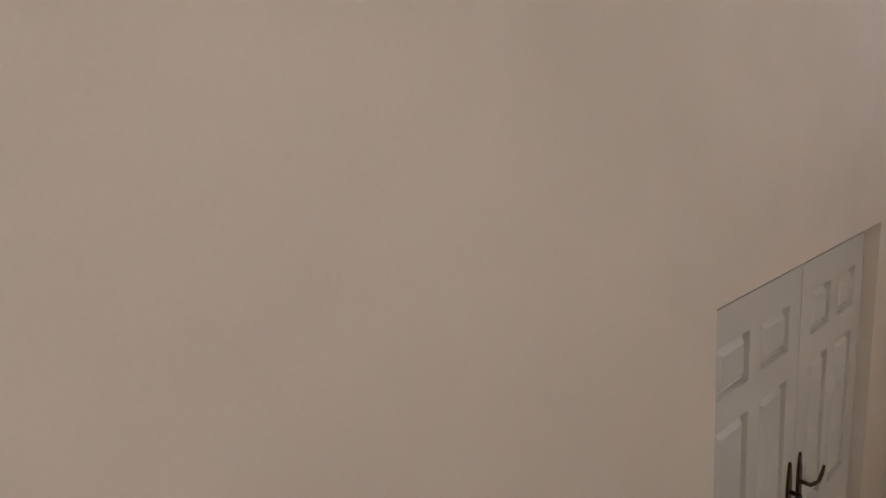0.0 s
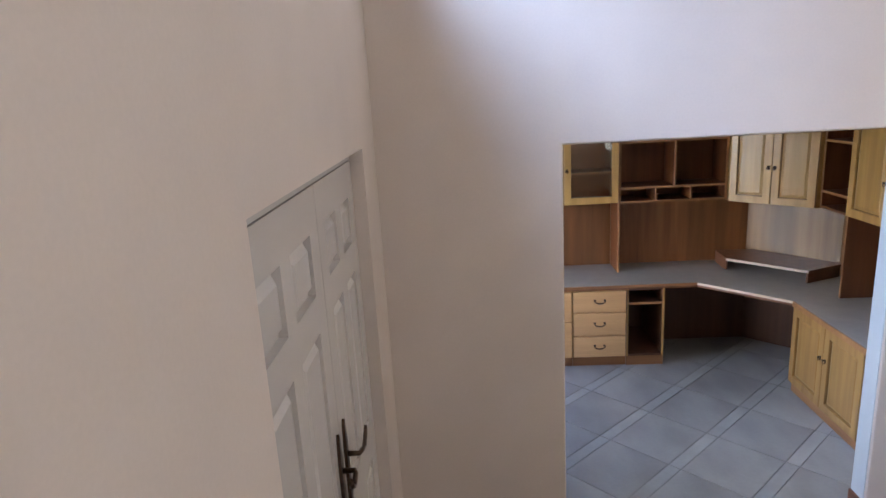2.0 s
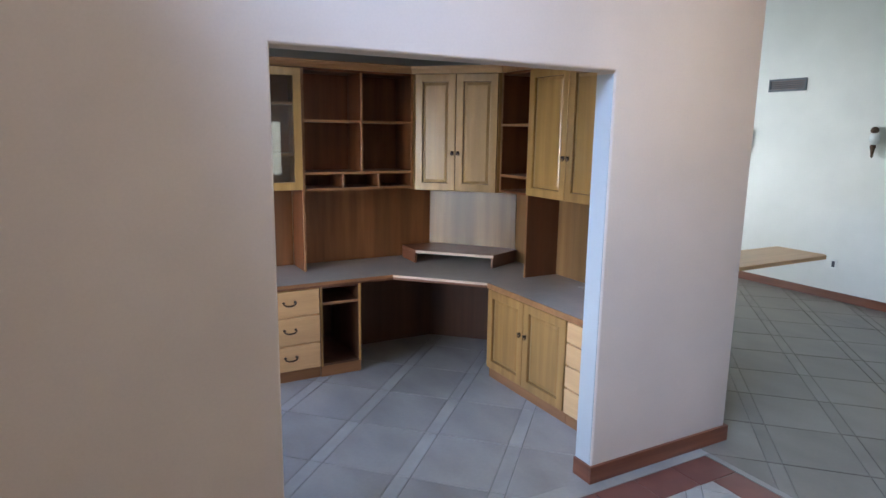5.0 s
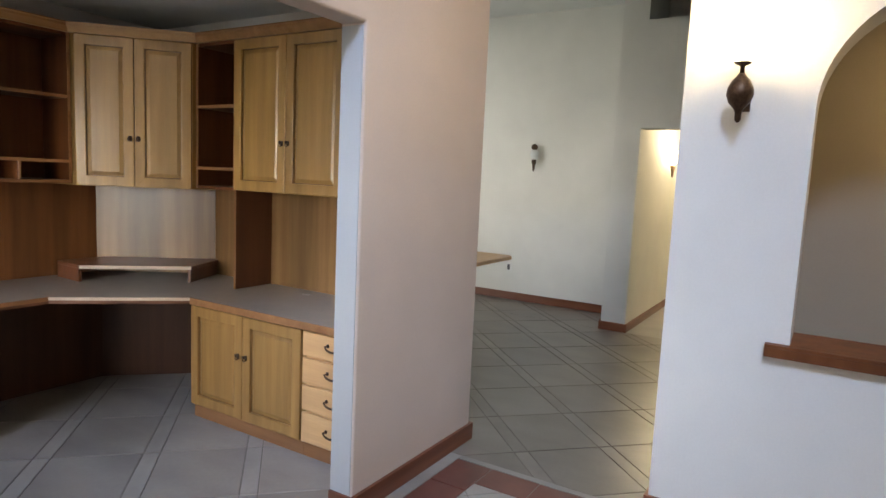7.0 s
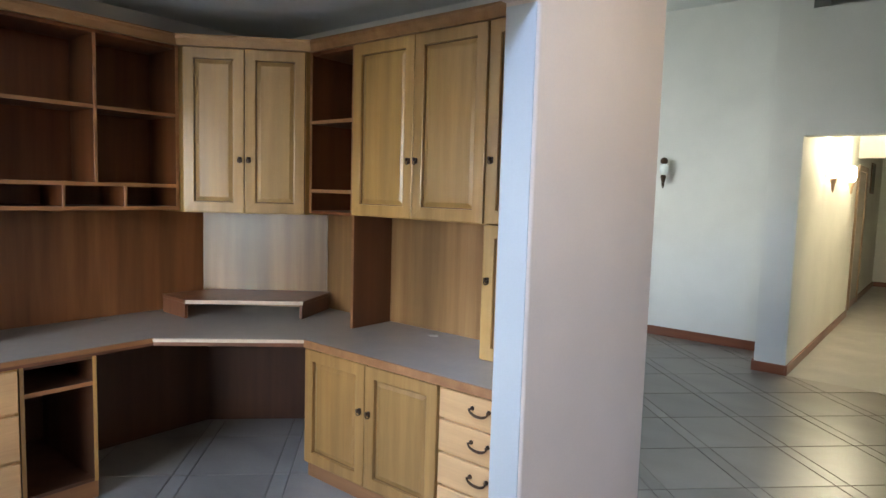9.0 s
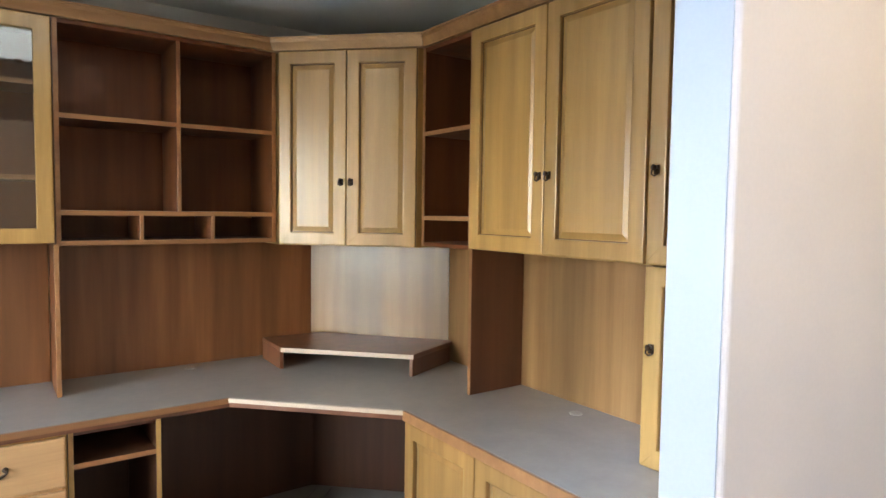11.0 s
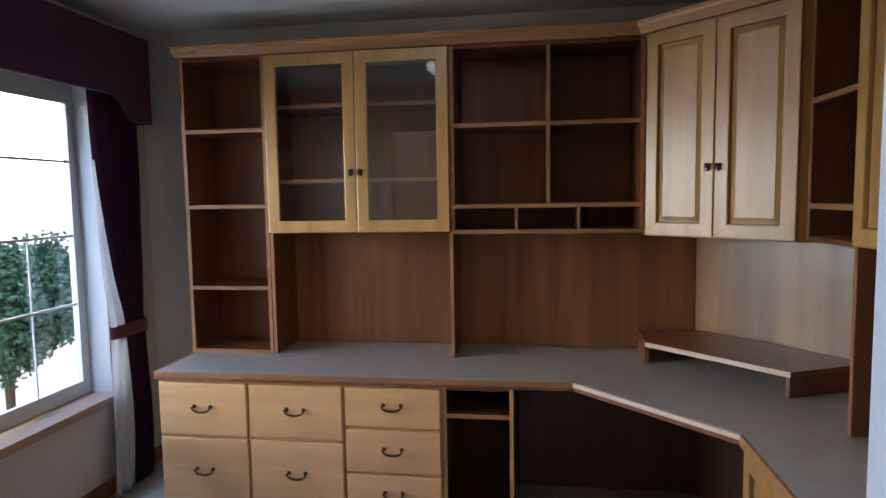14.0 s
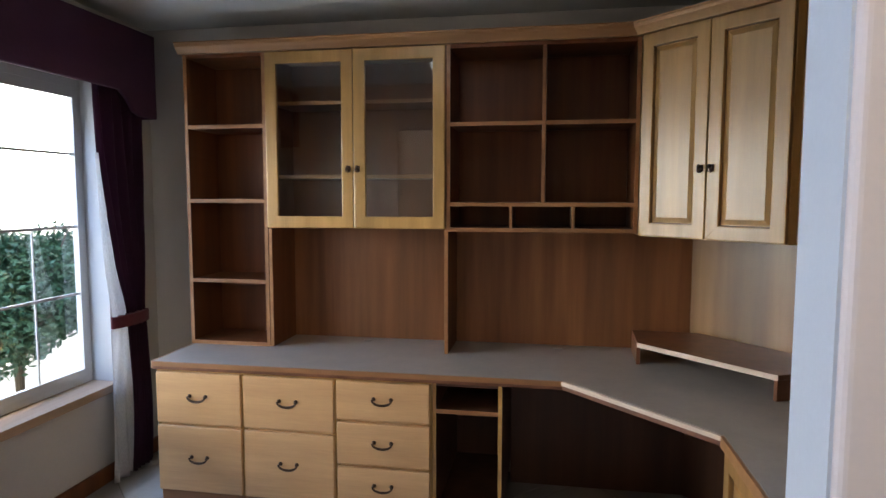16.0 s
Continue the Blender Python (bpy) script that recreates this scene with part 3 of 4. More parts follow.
def drawer(parent, x0, x1, z0, z1, y=-0.021):
    bm = bmesh.new()
    box(bm, x0, y, z0, x1, y + 0.0205, z1)
    front = part("drawer", bm, MAPLE_H, parent, "", 0.012, 5)
    pull(front, (x0 + x1) / 2, (z0 + z1) / 2 + 0.004, y)


def carcass(parent, w, d, z0, z1, mat, back=True, t=0.019, edge=None):
    """Sides, top, bottom and back of an open box, from y = 0 to d."""
    boxpart("side_panel", mat, parent, (0, 0, z0, t, d, z1))
    boxpart("side_panel", mat, parent, (w - t, 0, z0, w, d, z1))
    boxpart("top_panel", mat, parent, (t, 0, z1 - t, w - t, d, z1))
    boxpart("bottom_panel", mat, parent, (t, 0, z0, w - t, d, z0 + t))
    if back:
        boxpart("back_panel", mat, parent, (t, d - 0.008, z0 + t, w - t, d, z1 - t))
    if edge:
        boxpart("edge_band", edge, parent, (0, -0.003, z0, t, 0.0, z1), "lighter oak edge band", 0.0)
        boxpart("edge_band", edge, parent, (w - t, -0.003, z0, w, 0.0, z1), "lighter oak edge band", 0.0)


def shelf(parent, x0, x1, y0, y1, z, mat=None):
    s = boxpart("shelf", mat or OAK, parent, (x0, y0, z - 0.010, x1, y1, z + 0.010))
    boxpart("shelf_edge", OAK_H, s, (x0, y0 - 0.003, z - 0.010, x1, y0, z + 0.010), "lighter oak shelf edge", 0.0)
    return s


BASE_Y, UP_Y, BACK_Y = 2.06, 2.43, 2.742
RIGHT_X, RUP_X, RBACK_X = 1.975, 2.30, 2.617
TOP_Z = 2.335


def base_unit(m, w, depth, fronts, label, kind, group=""):
    ob = thing("base_cabinet", m, label, "cabinet", group)
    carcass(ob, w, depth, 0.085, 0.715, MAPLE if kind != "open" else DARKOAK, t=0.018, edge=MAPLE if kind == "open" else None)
    boxpart("toe_kick", OAK_H, ob, (0.0, 0.012 if kind != "open" else 0.0, 0.0, w, 0.030, 0.085))
    if kind == "drawers":
        for z0, z1 in fronts:
            drawer(ob, 0.006, w - 0.006, z0, z1)
        for (_, below), (above, _) in zip(fronts, fronts[1:]):
            boxpart("rail", MAPLE_H, ob, (0.018, 0.0, below - 0.012, w - 0.018, 0.018, above + 0.012))
    elif kind == "doors":
        for i in (0, 1):
            x0, x1 = (0.006, w / 2 - 0.002) if i == 0 else (w / 2 + 0.002, w - 0.006)
            panel_door(ob, x0, x1, 0.092, 0.705, x1 - 0.03 if i == 0 else x0 + 0.03, 0.47, mat=DARKER_MAPLE)
    else:
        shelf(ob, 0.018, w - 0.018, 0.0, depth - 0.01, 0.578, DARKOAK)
    return ob


D = BACK_Y - BASE_Y
two = [(0.093, 0.429), (0.443, 0.704)]
three = [(0.093, 0.283), (0.297, 0.502), (0.516, 0.704)]
base_unit(pose(-0.595, BASE_Y, 0), 0.465, D, two, "light maple file cabinet with two deep drawers", "drawers", "drawer cabinets under the worktop")
base_unit(pose(-0.128, BASE_Y, 0), 0.475, D, two, "light maple file cabinet with two deep drawers", "drawers", "drawer cabinets under the worktop")
base_unit(pose(0.349, BASE_Y, 0), 0.466, D, three, "light maple cabinet with three drawers beside an open cubby", "drawers", "drawer cabinets under the worktop")
base_unit(pose(0.818, BASE_Y, 0), 0.325, D, [], "narrow open cubby cabinet with a dark inside and one shelf", "open")
RD = RBACK_X - RIGHT_X
four = [(0.093, 0.260), (0.272, 0.410), (0.422, 0.560), (0.572, 0.704)]
base_unit(pose(RIGHT_X, 1.50, 0, 0, 0, -90), 0.92, RD, [], "honey maple base cabinet with two closed panel doors", "doors")
base_unit(pose(RIGHT_X, 0.578, 0, 0, 0, -90), 0.455, RD, four, "honey maple cabinet with four drawers next to the opening", "drawers", "drawer cabinets under the worktop")

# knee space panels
knee = thing("knee_space_panels", pose(1.15, 2.62, 0), "oak panels in a darker tone lining the open knee space", "panel")
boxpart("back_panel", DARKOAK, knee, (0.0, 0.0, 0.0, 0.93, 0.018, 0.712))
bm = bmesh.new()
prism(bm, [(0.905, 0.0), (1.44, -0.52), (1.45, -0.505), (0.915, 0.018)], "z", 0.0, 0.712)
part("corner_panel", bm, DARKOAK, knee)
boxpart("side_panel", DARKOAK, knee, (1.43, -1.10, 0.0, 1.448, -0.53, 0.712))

# worktop
top = thing("worktop", pose(0, 0, 0.715), "grey laminate corner worktop with wooden edge", "worktop")
bm = bmesh.new()
prism(bm, [(-0.605, 2.045), (1.415, 2.045), (1.95, 1.49), (1.95, 0.113), (2.617, 0.113), (2.617, 2.742), (-0.605, 2.742)], "z", 0.0, 0.040)
part("top", bm, COUNTER, top, "", 0.002, 1)


def strip(p, q, h, mat, label, out=0.012, z=0.0):
    p, q = Vector((*p, 0)), Vector((*q, 0))
    d = (q - p).normalized()
    nrm = Vector((d.y, -d.x, 0))
    bm = bmesh.new()
    a = [p, q, q + nrm * out, p + nrm * out]
    prism(bm, [(v.x, v.y) for v in a], "z", z, z + h)
    part("edge", bm, mat, top, label, 0.003)


strip((-0.605, 2.044), (1.413, 2.044), 0.024, OAK_H, "oak edge strip", 0.012, 0.016)
# narrow darker strip along the lower half of the edge
strip((-0.605, 2.044), (1.413, 2.044), 0.015, REDOAK, "narrow red-brown strip below the edge", 0.006, 0.0)
strip((1.949, 1.486), (1.949, 0.115), 0.040, OAK_H, "oak edge strip")
strip((1.410, 2.048), (1.952, 1.486), 0.018, PALE, "pale rounded front edge", 0.014, 0.021)
# dark strip added for the shadow under the pale edge
strip((1.410, 2.048), (1.952, 1.486), 0.020, REDOAK, "red-brown strip standing in for the shadow below the edge", 0.006, 0.0)
strip((-0.605, 2.742), (-0.605, 2.045), 0.040, OAK_H, "oak edge strip", 0.010)

# monitor riser
riser = thing("monitor_riser", pose(0, 0, 0.755), "low brown oak monitor riser standing on the corner worktop", "shelf")
shape = [(1.775, 2.385), (2.255, 1.895), (2.60, 2.05), (2.60, 2.10), (2.12, 2.66), (1.785, 2.68)]
bm = bmesh.new()
prism(bm, shape, "z", 0.088, 0.110)
part("top", bm, REDOAK, riser, "", 0.002, 1)
bm = bmesh.new()
prism(bm, [(1.775, 2.383), (2.253, 1.893), (2.250, 1.890), (1.772, 2.380)], "z", 0.088, 0.110)
part("edge", bm, PALE, riser, "pale front edge")
for a, b in (((1.782, 2.39), (1.792, 2.67)), ((2.25, 1.91), (2.585, 2.06))):
    a, b = Vector(a), Vector(b)
    n2 = Vector((b.y - a.y, a.x - b.x)).normalized() * 0.009
    bm = bmesh.new()
    prism(bm, [tuple(a + n2), tuple(b + n2), tuple(b - n2), tuple(a - n2)], "z", 0.0, 0.088)
    part("leg_panel", bm, REDOAK, riser)

# upper units on the back wall
UD = BACK_Y - UP_Y
book = thing("bookcase", pose(-0.625, UP_Y, 0.755), "tall narrow open oak bookcase on the worktop", "bookcase")
carcass(book, 0.47, UD, 0.0, TOP_Z - 0.755, OAK, edge=OAK_H)
for z in (0.357, 0.795, 1.195):
    shelf(book, 0.019, 0.451, 0.0, UD - 0.01, z)
shelf(book, 0.019, 0.451, -0.001, UD - 0.01, 0.010)

gc = thing("glass_cabinet", pose(-0.152, UP_Y, 1.405), "maple wall cabinet with two glass doors and two shelves", "cabinet")
GW = 0.972
carcass(gc, GW, UD, 0.0, TOP_Z - 1.405, OAK)
for z in (0.275, 0.665):
    shelf(gc, 0.019, GW - 0.019, 0.05, UD - 0.01, z)
panel_door(gc, 0.004, GW / 2 - 0.002, 0.004, TOP_Z - 1.41, GW / 2 - 0.025, 0.315, True)
panel_door(gc, GW / 2 + 0.002, GW - 0.004, 0.004, TOP_Z - 1.41, GW / 2 + 0.025, 0.315, True)

op = thing("shelf_unit", pose(0.822, UP_Y, 1.395), "open oak shelf unit with four bays above three pigeonholes", "shelf")
OW = 0.945
carcass(op, OW, UD, 0.0, TOP_Z - 1.395, OAK, edge=OAK_H)
shelf(op, 0.019, OW - 0.019, 0.0, UD - 0.01, 0.140)
boxpart("divider", OAK, op, (0.479, 0.0, 0.15, 0.497, UD - 0.01, TOP_Z - 1.414))
boxpart("divider_edge", OAK_H, op, (0.479, -0.003, 0.15, 0.497, 0.0, TOP_Z - 1.414), "lighter oak edge band")
shelf(op, 0.019, 0.479, 0.004, UD - 0.01, 0.545)
shelf(op, 0.497, OW - 0.019, 0.004, UD - 0.01, 0.545)
for x in (0.328, 0.637):
    boxpart("divider", OAK, op, (x - 0.008, 0.0, 0.019, x + 0.008, UD - 0.01, 0.13))
    boxpart("divider_edge", OAK_H, op, (x - 0.008, -0.003, 0.019, x + 0.008, 0.0, 0.13), "lighter oak edge band")
shelf(op, 0.019, OW - 0.019, -0.002, UD - 0.01, 0.012)

# backs and posts between worktop and wall units
back = thing("back_panels", pose(0, 0, 0.755), "brown oak laminate back panels above the worktop", "panel")
boxpart("back_panel", OAK_LIT, back, (-0.150, BACK_Y - 0.010, 0, 0.81, BACK_Y - 0.001, 0.65))
boxpart("back_panel", OAK_LIT, back, (0.825, BACK_Y - 0.010, 0, 2.09, BACK_Y - 0.001, 0.64))
bm = bmesh.new()
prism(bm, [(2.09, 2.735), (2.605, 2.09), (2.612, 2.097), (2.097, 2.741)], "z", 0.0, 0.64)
part("corner_panel", bm, OAK_WINDOW_LIT, back, "oak laminate with window light put into its colour")
boxpart("back_panel", OAK_WINDOW_LIT, back, (2.606, 0.60, 0, 2.615, 2.09, 0.645))
for x in (-0.152, 0.812):
    boxpart("post", OAK, back, (x, UP_Y, 0, x + 0.019, BACK_Y - 0.011, 0.648))
    boxpart("post_edge", OAK_H, back, (x, UP_Y - 0.003, 0, x + 0.019, UP_Y, 0.648), "lighter oak edge band")
boxpart("post", REDOAK, back, (RUP_X, 1.505, 0, 2.605, 1.524, 0.648))
boxpart("post_edge", OAK_H, back, (RUP_X - 0.003, 1.505, 0, RUP_X, 1.524, 0.648), "lighter oak edge band")

# diagonal corner cabinet
cw = math.hypot(0.49, 0.50)
cc = thing("corner_cabinet", pose(1.775, 2.395, 1.385, 0, 0, -45), "honey maple diagonal corner wall cabinet with two panel doors", "cabinet")
bm = bmesh.new()
prism(bm, [(0.0, 0.0), (cw, 0.0), (cw + 0.225, 0.225), (cw - 0.1, 0.55), (0.1, 0.55), (-0.225, 0.225)], "z", 0.0, TOP_Z - 1.385)
part("body", bm, MAPLE, cc, "", 0.001, 1)
panel_door(cc, 0.004, cw / 2 - 0.002, 0.004, TOP_Z - 1.39, cw / 2 - 0.025, 0.315)
panel_door(cc, cw / 2 + 0.002, cw - 0.004, 0.004, TOP_Z - 1.39, cw / 2 + 0.025, 0.315)

# upper units on the side wall
SD = RBACK_X - RUP_X
so = thing("shelf_unit", pose(RUP_X, 1.90, 1.395, 0, 0, -90), "narrow open oak shelf unit beside the corner cabinet", "shelf")
carcass(so, 0.385, SD, 0.0, TOP_Z - 1.395, OAK, edge=OAK_H)
for z in (0.135, 0.535):
    shelf(so, 0.019, 0.366, 0.0, SD - 0.01, z)

dc = thing("wall_cabinet", pose(RUP_X, 1.512, 1.40, 0, 0, -90), "honey maple wall cabinet with two tall panel doors", "cabinet")
DW = 0.905
carcass(dc, DW, SD, 0.0, TOP_Z - 1.40, MAPLE)
panel_door(dc, 0.004, DW / 2 - 0.002, 0.004, TOP_Z - 1.405, DW / 2 - 0.025, 0.30)
panel_door(dc, DW / 2 + 0.002, DW - 0.004, 0.004, TOP_Z - 1.405, DW / 2 + 0.025, 0.30)

tc = thing("tall_cabinet", pose(RUP_X, 0.604, 0.755, 0, 0, -90), "tall honey maple cabinet with two stacked doors on the worktop", "cabinet")
TW = 0.48
carcass(tc, TW, SD, 0.0, TOP_Z - 0.755, MAPLE)
panel_door(tc, 0.004, TW - 0.004, 0.650, TOP_Z - 0.76, 0.035, 0.945)
panel_door(tc, 0.004, TW - 0.004, 0.004, 0.644, 0.035, 0.385)

# crown moulding on top of the wall units
crown = thing("crown_moulding", pose(0, 0, TOP_Z), "stained oak crown moulding along the cabinet tops", "moulding")


def crown_run(p, q, mat):
    p, q = Vector((*p, 0)), Vector((*q, 0))
    d = (q - p).normalized()
    nrm = Vector((d.y, -d.x, 0))
    prof = [(-0.02, 0.0), (0.024, 0.0), (0.028, 0.008), (0.038, 0.020), (0.050, 0.032), (0.053, 0.046), (0.060, 0.049), (0.060, 0.056), (-0.02, 0.056)]
    bm = bmesh.new()
    rings = [[bm.verts.new(e + nrm * o + Vector((0, 0, z))) for o, z in prof] for e in (p, q)]
    for k in range(len(prof)):
        j = (k + 1) % len(prof)
        bm.faces.new((rings[0][k], rings[0][j], rings[1][j], rings[1][k]))
    bm.faces.new(rings[0])
    bm.faces.new(rings[1][::-1])
    bmesh.ops.recalc_face_normals(bm, faces=bm.faces)
    part("moulding", bm, mat, crown)


crown_run((-0.64, UP_Y - 0.003), (1.772, UP_Y - 0.003), CROWNW)
crown_run((1.757, 2.412), (2.283, 1.878), MAPLE_H)
crown_run((RUP_X, 1.905), (RUP_X, 0.125), CROWNW)

# cable covers on the worktop
cover = thing("cable_cover", pose(0.33, 2.66, 0.755), "small round pale plastic cable cover on the worktop", "cable cover", "cable covers on the worktop")
bm = bmesh.new()
lathe(bm, [(0.026, 0.0), (0.026, 0.003), (0.022, 0.006), (0.008, 0.007)], 20)
part("cap", bm, DULL, cover, smooth=False)
copy_thing(cover, pose(1.40, 2.64, 0.755))
copy_thing(cover, pose(2.50, 1.07, 0.755))

# ceiling light
cl = thing("ceiling_light", pose(0.74, 1.36, ROOM_H), "lit frosted glass dome ceiling light with a dark finial", "lamp")
bm = bmesh.new()
lathe(bm, [(0.010, -0.105), (0.012, -0.035), (0.06, -0.03), (0.075, -0.015), (0.075, 0.0)][::-1], 28)
part("canopy", bm, BRONZE, cl, "", smooth=True)
bm = bmesh.new()
lathe(bm, [(0.012, -0.214), (0.06, -0.210), (0.115, -0.192), (0.165, -0.162), (0.198, -0.127), (0.208, -0.102), (0.200, -0.102), (0.16, -0.152), (0.10, -0.182), (0.012, -0.200)], 36)
part("shade", bm, DOME, cl, "lit frosted glass dome", smooth=True)
bm = bmesh.new()
lathe(bm, [(0.004, -0.234), (0.012, -0.228), (0.022, -0.220), (0.022, -0.212), (0.006, -0.210), (0.006, -0.05)], 14)
part("finial", bm, BRONZE, cl, "dark bronze finial", smooth=True)
lamp("ceiling_light_bulb", "POINT", Matrix.Translation((0.74, 1.36, ROOM_H - 0.125)), 18, (1.0, 0.97, 0.86), 0.03)

# ---- curtain and valance ----
cur = thing("curtain", pose(-0.97, 2.33, 0), "maroon curtain with white lining tied back with a red band", "curtain")


def drape(y_of, x_amp, folds, z0, z1, x0, mat, name, nz=40, ny=64):
    bm = bmesh.new()
    grid = []
    for i in range(nz + 1):
        z = z0 + (z1 - z0) * i / nz
        a, b = y_of(z)
        row = []
        for k in range(ny + 1):
            u = k / ny
            x = x0 + x_amp * math.sin(2 * math.pi * folds * u + 0.6 * math.sin(3 * z)) * (0.6 + 0.4 * min(1, abs(z - 0.93) * 2)) + 0.006 * math.sin(13 * u + 5 * z)
            row.append(bm.verts.new((x, a + (b - a) * u, z)))
        grid.append(row)
    for r, s in zip(grid, grid[1:]):
        for k in range(ny):
            bm.faces.new((r[k], r[k + 1], s[k + 1], s[k]))
    bmesh.ops.solidify(bm, geom=bm.faces, thickness=0.004)
    return part(name, bm, mat, cur, smooth=True)


def sway(pts):
    def f(z):
        zs = [p[0] for p in pts]
        return float(np.interp(z, zs, [p[1] for p in pts])), float(np.interp(z, zs, [p[2] for p in pts]))
    return f


drape(sway([(0.02, 0.02, 0.20), (0.5, 0.03, 0.20), (0.85, 0.03, 0.20), (0.93, 0.03, 0.19), (1.05, 0.0, 0.20), (1.2, -0.05, 0.21), (1.5, -0.11, 0.22), (1.8, -0.15, 0.23), (2.2, -0.17, 0.24)]), 0.022, 5, 0.02, 2.25, 0.0, MAROON, "cloth")
drape(sway([(0.02, -0.14, 0.03), (0.5, -0.13, 0.04), (0.85, -0.10, 0.035), (0.93, -0.09, 0.035), (1.05, -0.11, 0.005), (1.2, -0.135, -0.045), (1.5, -0.16, -0.105), (1.8, -0.172, -0.148)]), 0.012, 2, 0.02, 1.80, 0.004, LINING, "lining")
bm = bmesh.new()
loop = [(0.040 * math.cos(a), 0.055 + 0.155 * math.sin(a)) for a in (2 * math.pi * k / 28 for k in range(28))]
prism(bm, loop, "z", 0.86, 0.925)
part("tie_band", bm, REDTIE, cur, "red cloth tie band", 0.006)

val = thing("valance", pose(-1.047, 0.22, 2.03), "padded maroon cloth window valance below the ceiling", "valance")
bm = bmesh.new()
low = [(0.0, -0.02), (0.12, -0.02), (0.17, 0.0), (0.22, 0.06), (0.28, 0.10)] + [(2.02, 0.10), (2.08, 0.06), (2.13, 0.0), (2.18, -0.02), (2.33, -0.02)]
prism(bm, low + [(2.33, 0.44), (0.0, 0.44)], "x", 0.155, 0.175)
part("front", bm, MAROON, val, "", 0.006)
for y in (0.0, 2.312):
    boxpart("end", MAROON, val, (0.0, y, -0.02, 0.154, y + 0.018, 0.44), "", 0.004)
boxpart("top", MAROON, val, (0.0, 0.018, 0.42, 0.154, 2.312, 0.44))

# ---- small fittings ----
nail = thing("wall_nail", pose(-0.29, 0.0, 1.09), "small pale painted nail head in the tan wall", "nail")
bm = bmesh.new()
tube(bm, [(0, 0.0, 0), (0, -0.012, 0.002), (0, -0.016, 0.002)], [0.003, 0.003, 0.006], 8)
part("head", bm, TRIMW, nail)
boxpart("latch", BRONZE, win, (0.024, 1.635, 0.66, 0.04, 1.668, 0.74), "dark window latch", 0.003)

# ---- hall wall lamp and niche sill ----
def sconce(m, lit, label, group=""):
    """A wall lamp whose plate lies in its own x-z plane and which stands out towards -y."""
    ob = thing("wall_lamp", m, label, "lamp", group)
    bm = bmesh.new()
    lathe(bm, [(0.004, -0.115), (0.012, -0.105), (0.013, -0.075), (0.020, -0.060), (0.042, -0.035), (0.052, -0.005), (0.050, 0.020), (0.036, 0.050), (0.020, 0.068), (0.013, 0.080)], 20, Matrix.Translation((0, -0.12, 0)))
    part("body", bm, BRONZE, ob, "dark bronze urn body", smooth=True)
    bm = bmesh.new()
    box(bm, -0.03, -0.012, -0.06, 0.03, 0.0, 0.05)
    tube(bm, [(0, -0.01, -0.02), (0, -0.075, -0.03), (0, -0.115, -0.015)], 0.010)
    part("wall_plate", bm, BRONZE, ob, "", 0.003)
    bm = bmesh.new()
    lathe(bm, [(0.009, 0.078), (0.009, 0.108), (0.030, 0.118), (0.034, 0.124), (0.010, 0.126)], 18, Matrix.Translation((0, -0.12, 0)))
    part("cup", bm, BRONZE, ob, smooth=True)
    bm = bmesh.new()
    lathe(bm, [(0.028, 0.126), (0.040, 0.150), (0.046, 0.190), (0.058, 0.235), (0.054, 0.235), (0.042, 0.190), (0.034, 0.150), (0.020, 0.130)], 22, Matrix.Translation((0, -0.12, 0)))
    part("shade", bm, SHADE if lit else SHADEOFF, ob, "lit amber glass shade" if lit else "unlit white glass shade", smooth=True)
    return ob


sconce(pose(NX, -1.382, 1.935, 0, 0, -90), True, "dark bronze urn wall lamp with a lit glass shade")
lamp("wall_lamp_light", "POINT", Matrix.Translation((NX - 0.13, -1.382, 2.22)), 22, (1.0, 0.72, 0.34), 0.04)


def glass_sconce(m, lit, label, group=""):
    """A slim wall lamp with a glass body between a dark cap and a dark drop."""
    ob = thing("wall_lamp", m, label, "lamp", group)
    at = Matrix.Translation((0, -0.075, 0))
    glass, tip = (SHADE, SILLW) if lit else (SHADEOFF, BRONZE)
    bm = bmesh.new()
    lathe(bm, [(0.016, -0.055), (0.034, -0.040), (0.048, 0.0), (0.040, 0.045), (0.024, 0.062)], 20, at)
    part("shade", bm, glass, ob, "lit amber glass shade" if lit else "unlit white glass shade", smooth=True)
    bm = bmesh.new()
    lathe(bm, [(0.003, -0.205), (0.013, -0.180), (0.018, -0.130), (0.030, -0.085), (0.028, -0.062), (0.014, -0.057)], 16, at)
    part("drop", bm, tip, ob, "", smooth=True)
    bm = bmesh.new()
    lathe(bm, [(0.020, 0.062), (0.038, 0.075), (0.042, 0.098), (0.032, 0.122), (0.010, 0.134)], 18, at)
    part("cap", bm, glass if lit else BRONZE, ob, "", smooth=True)
    bm = bmesh.new()
    box(bm, -0.025, -0.010, -0.05, 0.025, 0.0, 0.05)
    tube(bm, [(0, -0.008, 0.0), (0, -0.05, 0.0)], 0.008)
    part("wall_plate", bm, SHADEOFF, ob, "", 0.003)
    return ob


for x, power in ((7.40, 36), (8.85, 55)):
    glass_sconce(pose(x, -0.03, 1.86), True, "lit amber glass wall lamp in the hallway", "hallway lamps")
    lamp("hallway_lamp_light", "POINT", Matrix.Translation((x, -0.21, 2.10)), power, (1.0, 0.80, 0.50), 0.05)
for y in (1.43, 2.95):
    glass_sconce(pose(6.89, y, 1.86, 0, 0, -90), False, "slim wall lamp with an unlit white glass body", "far room lamps")

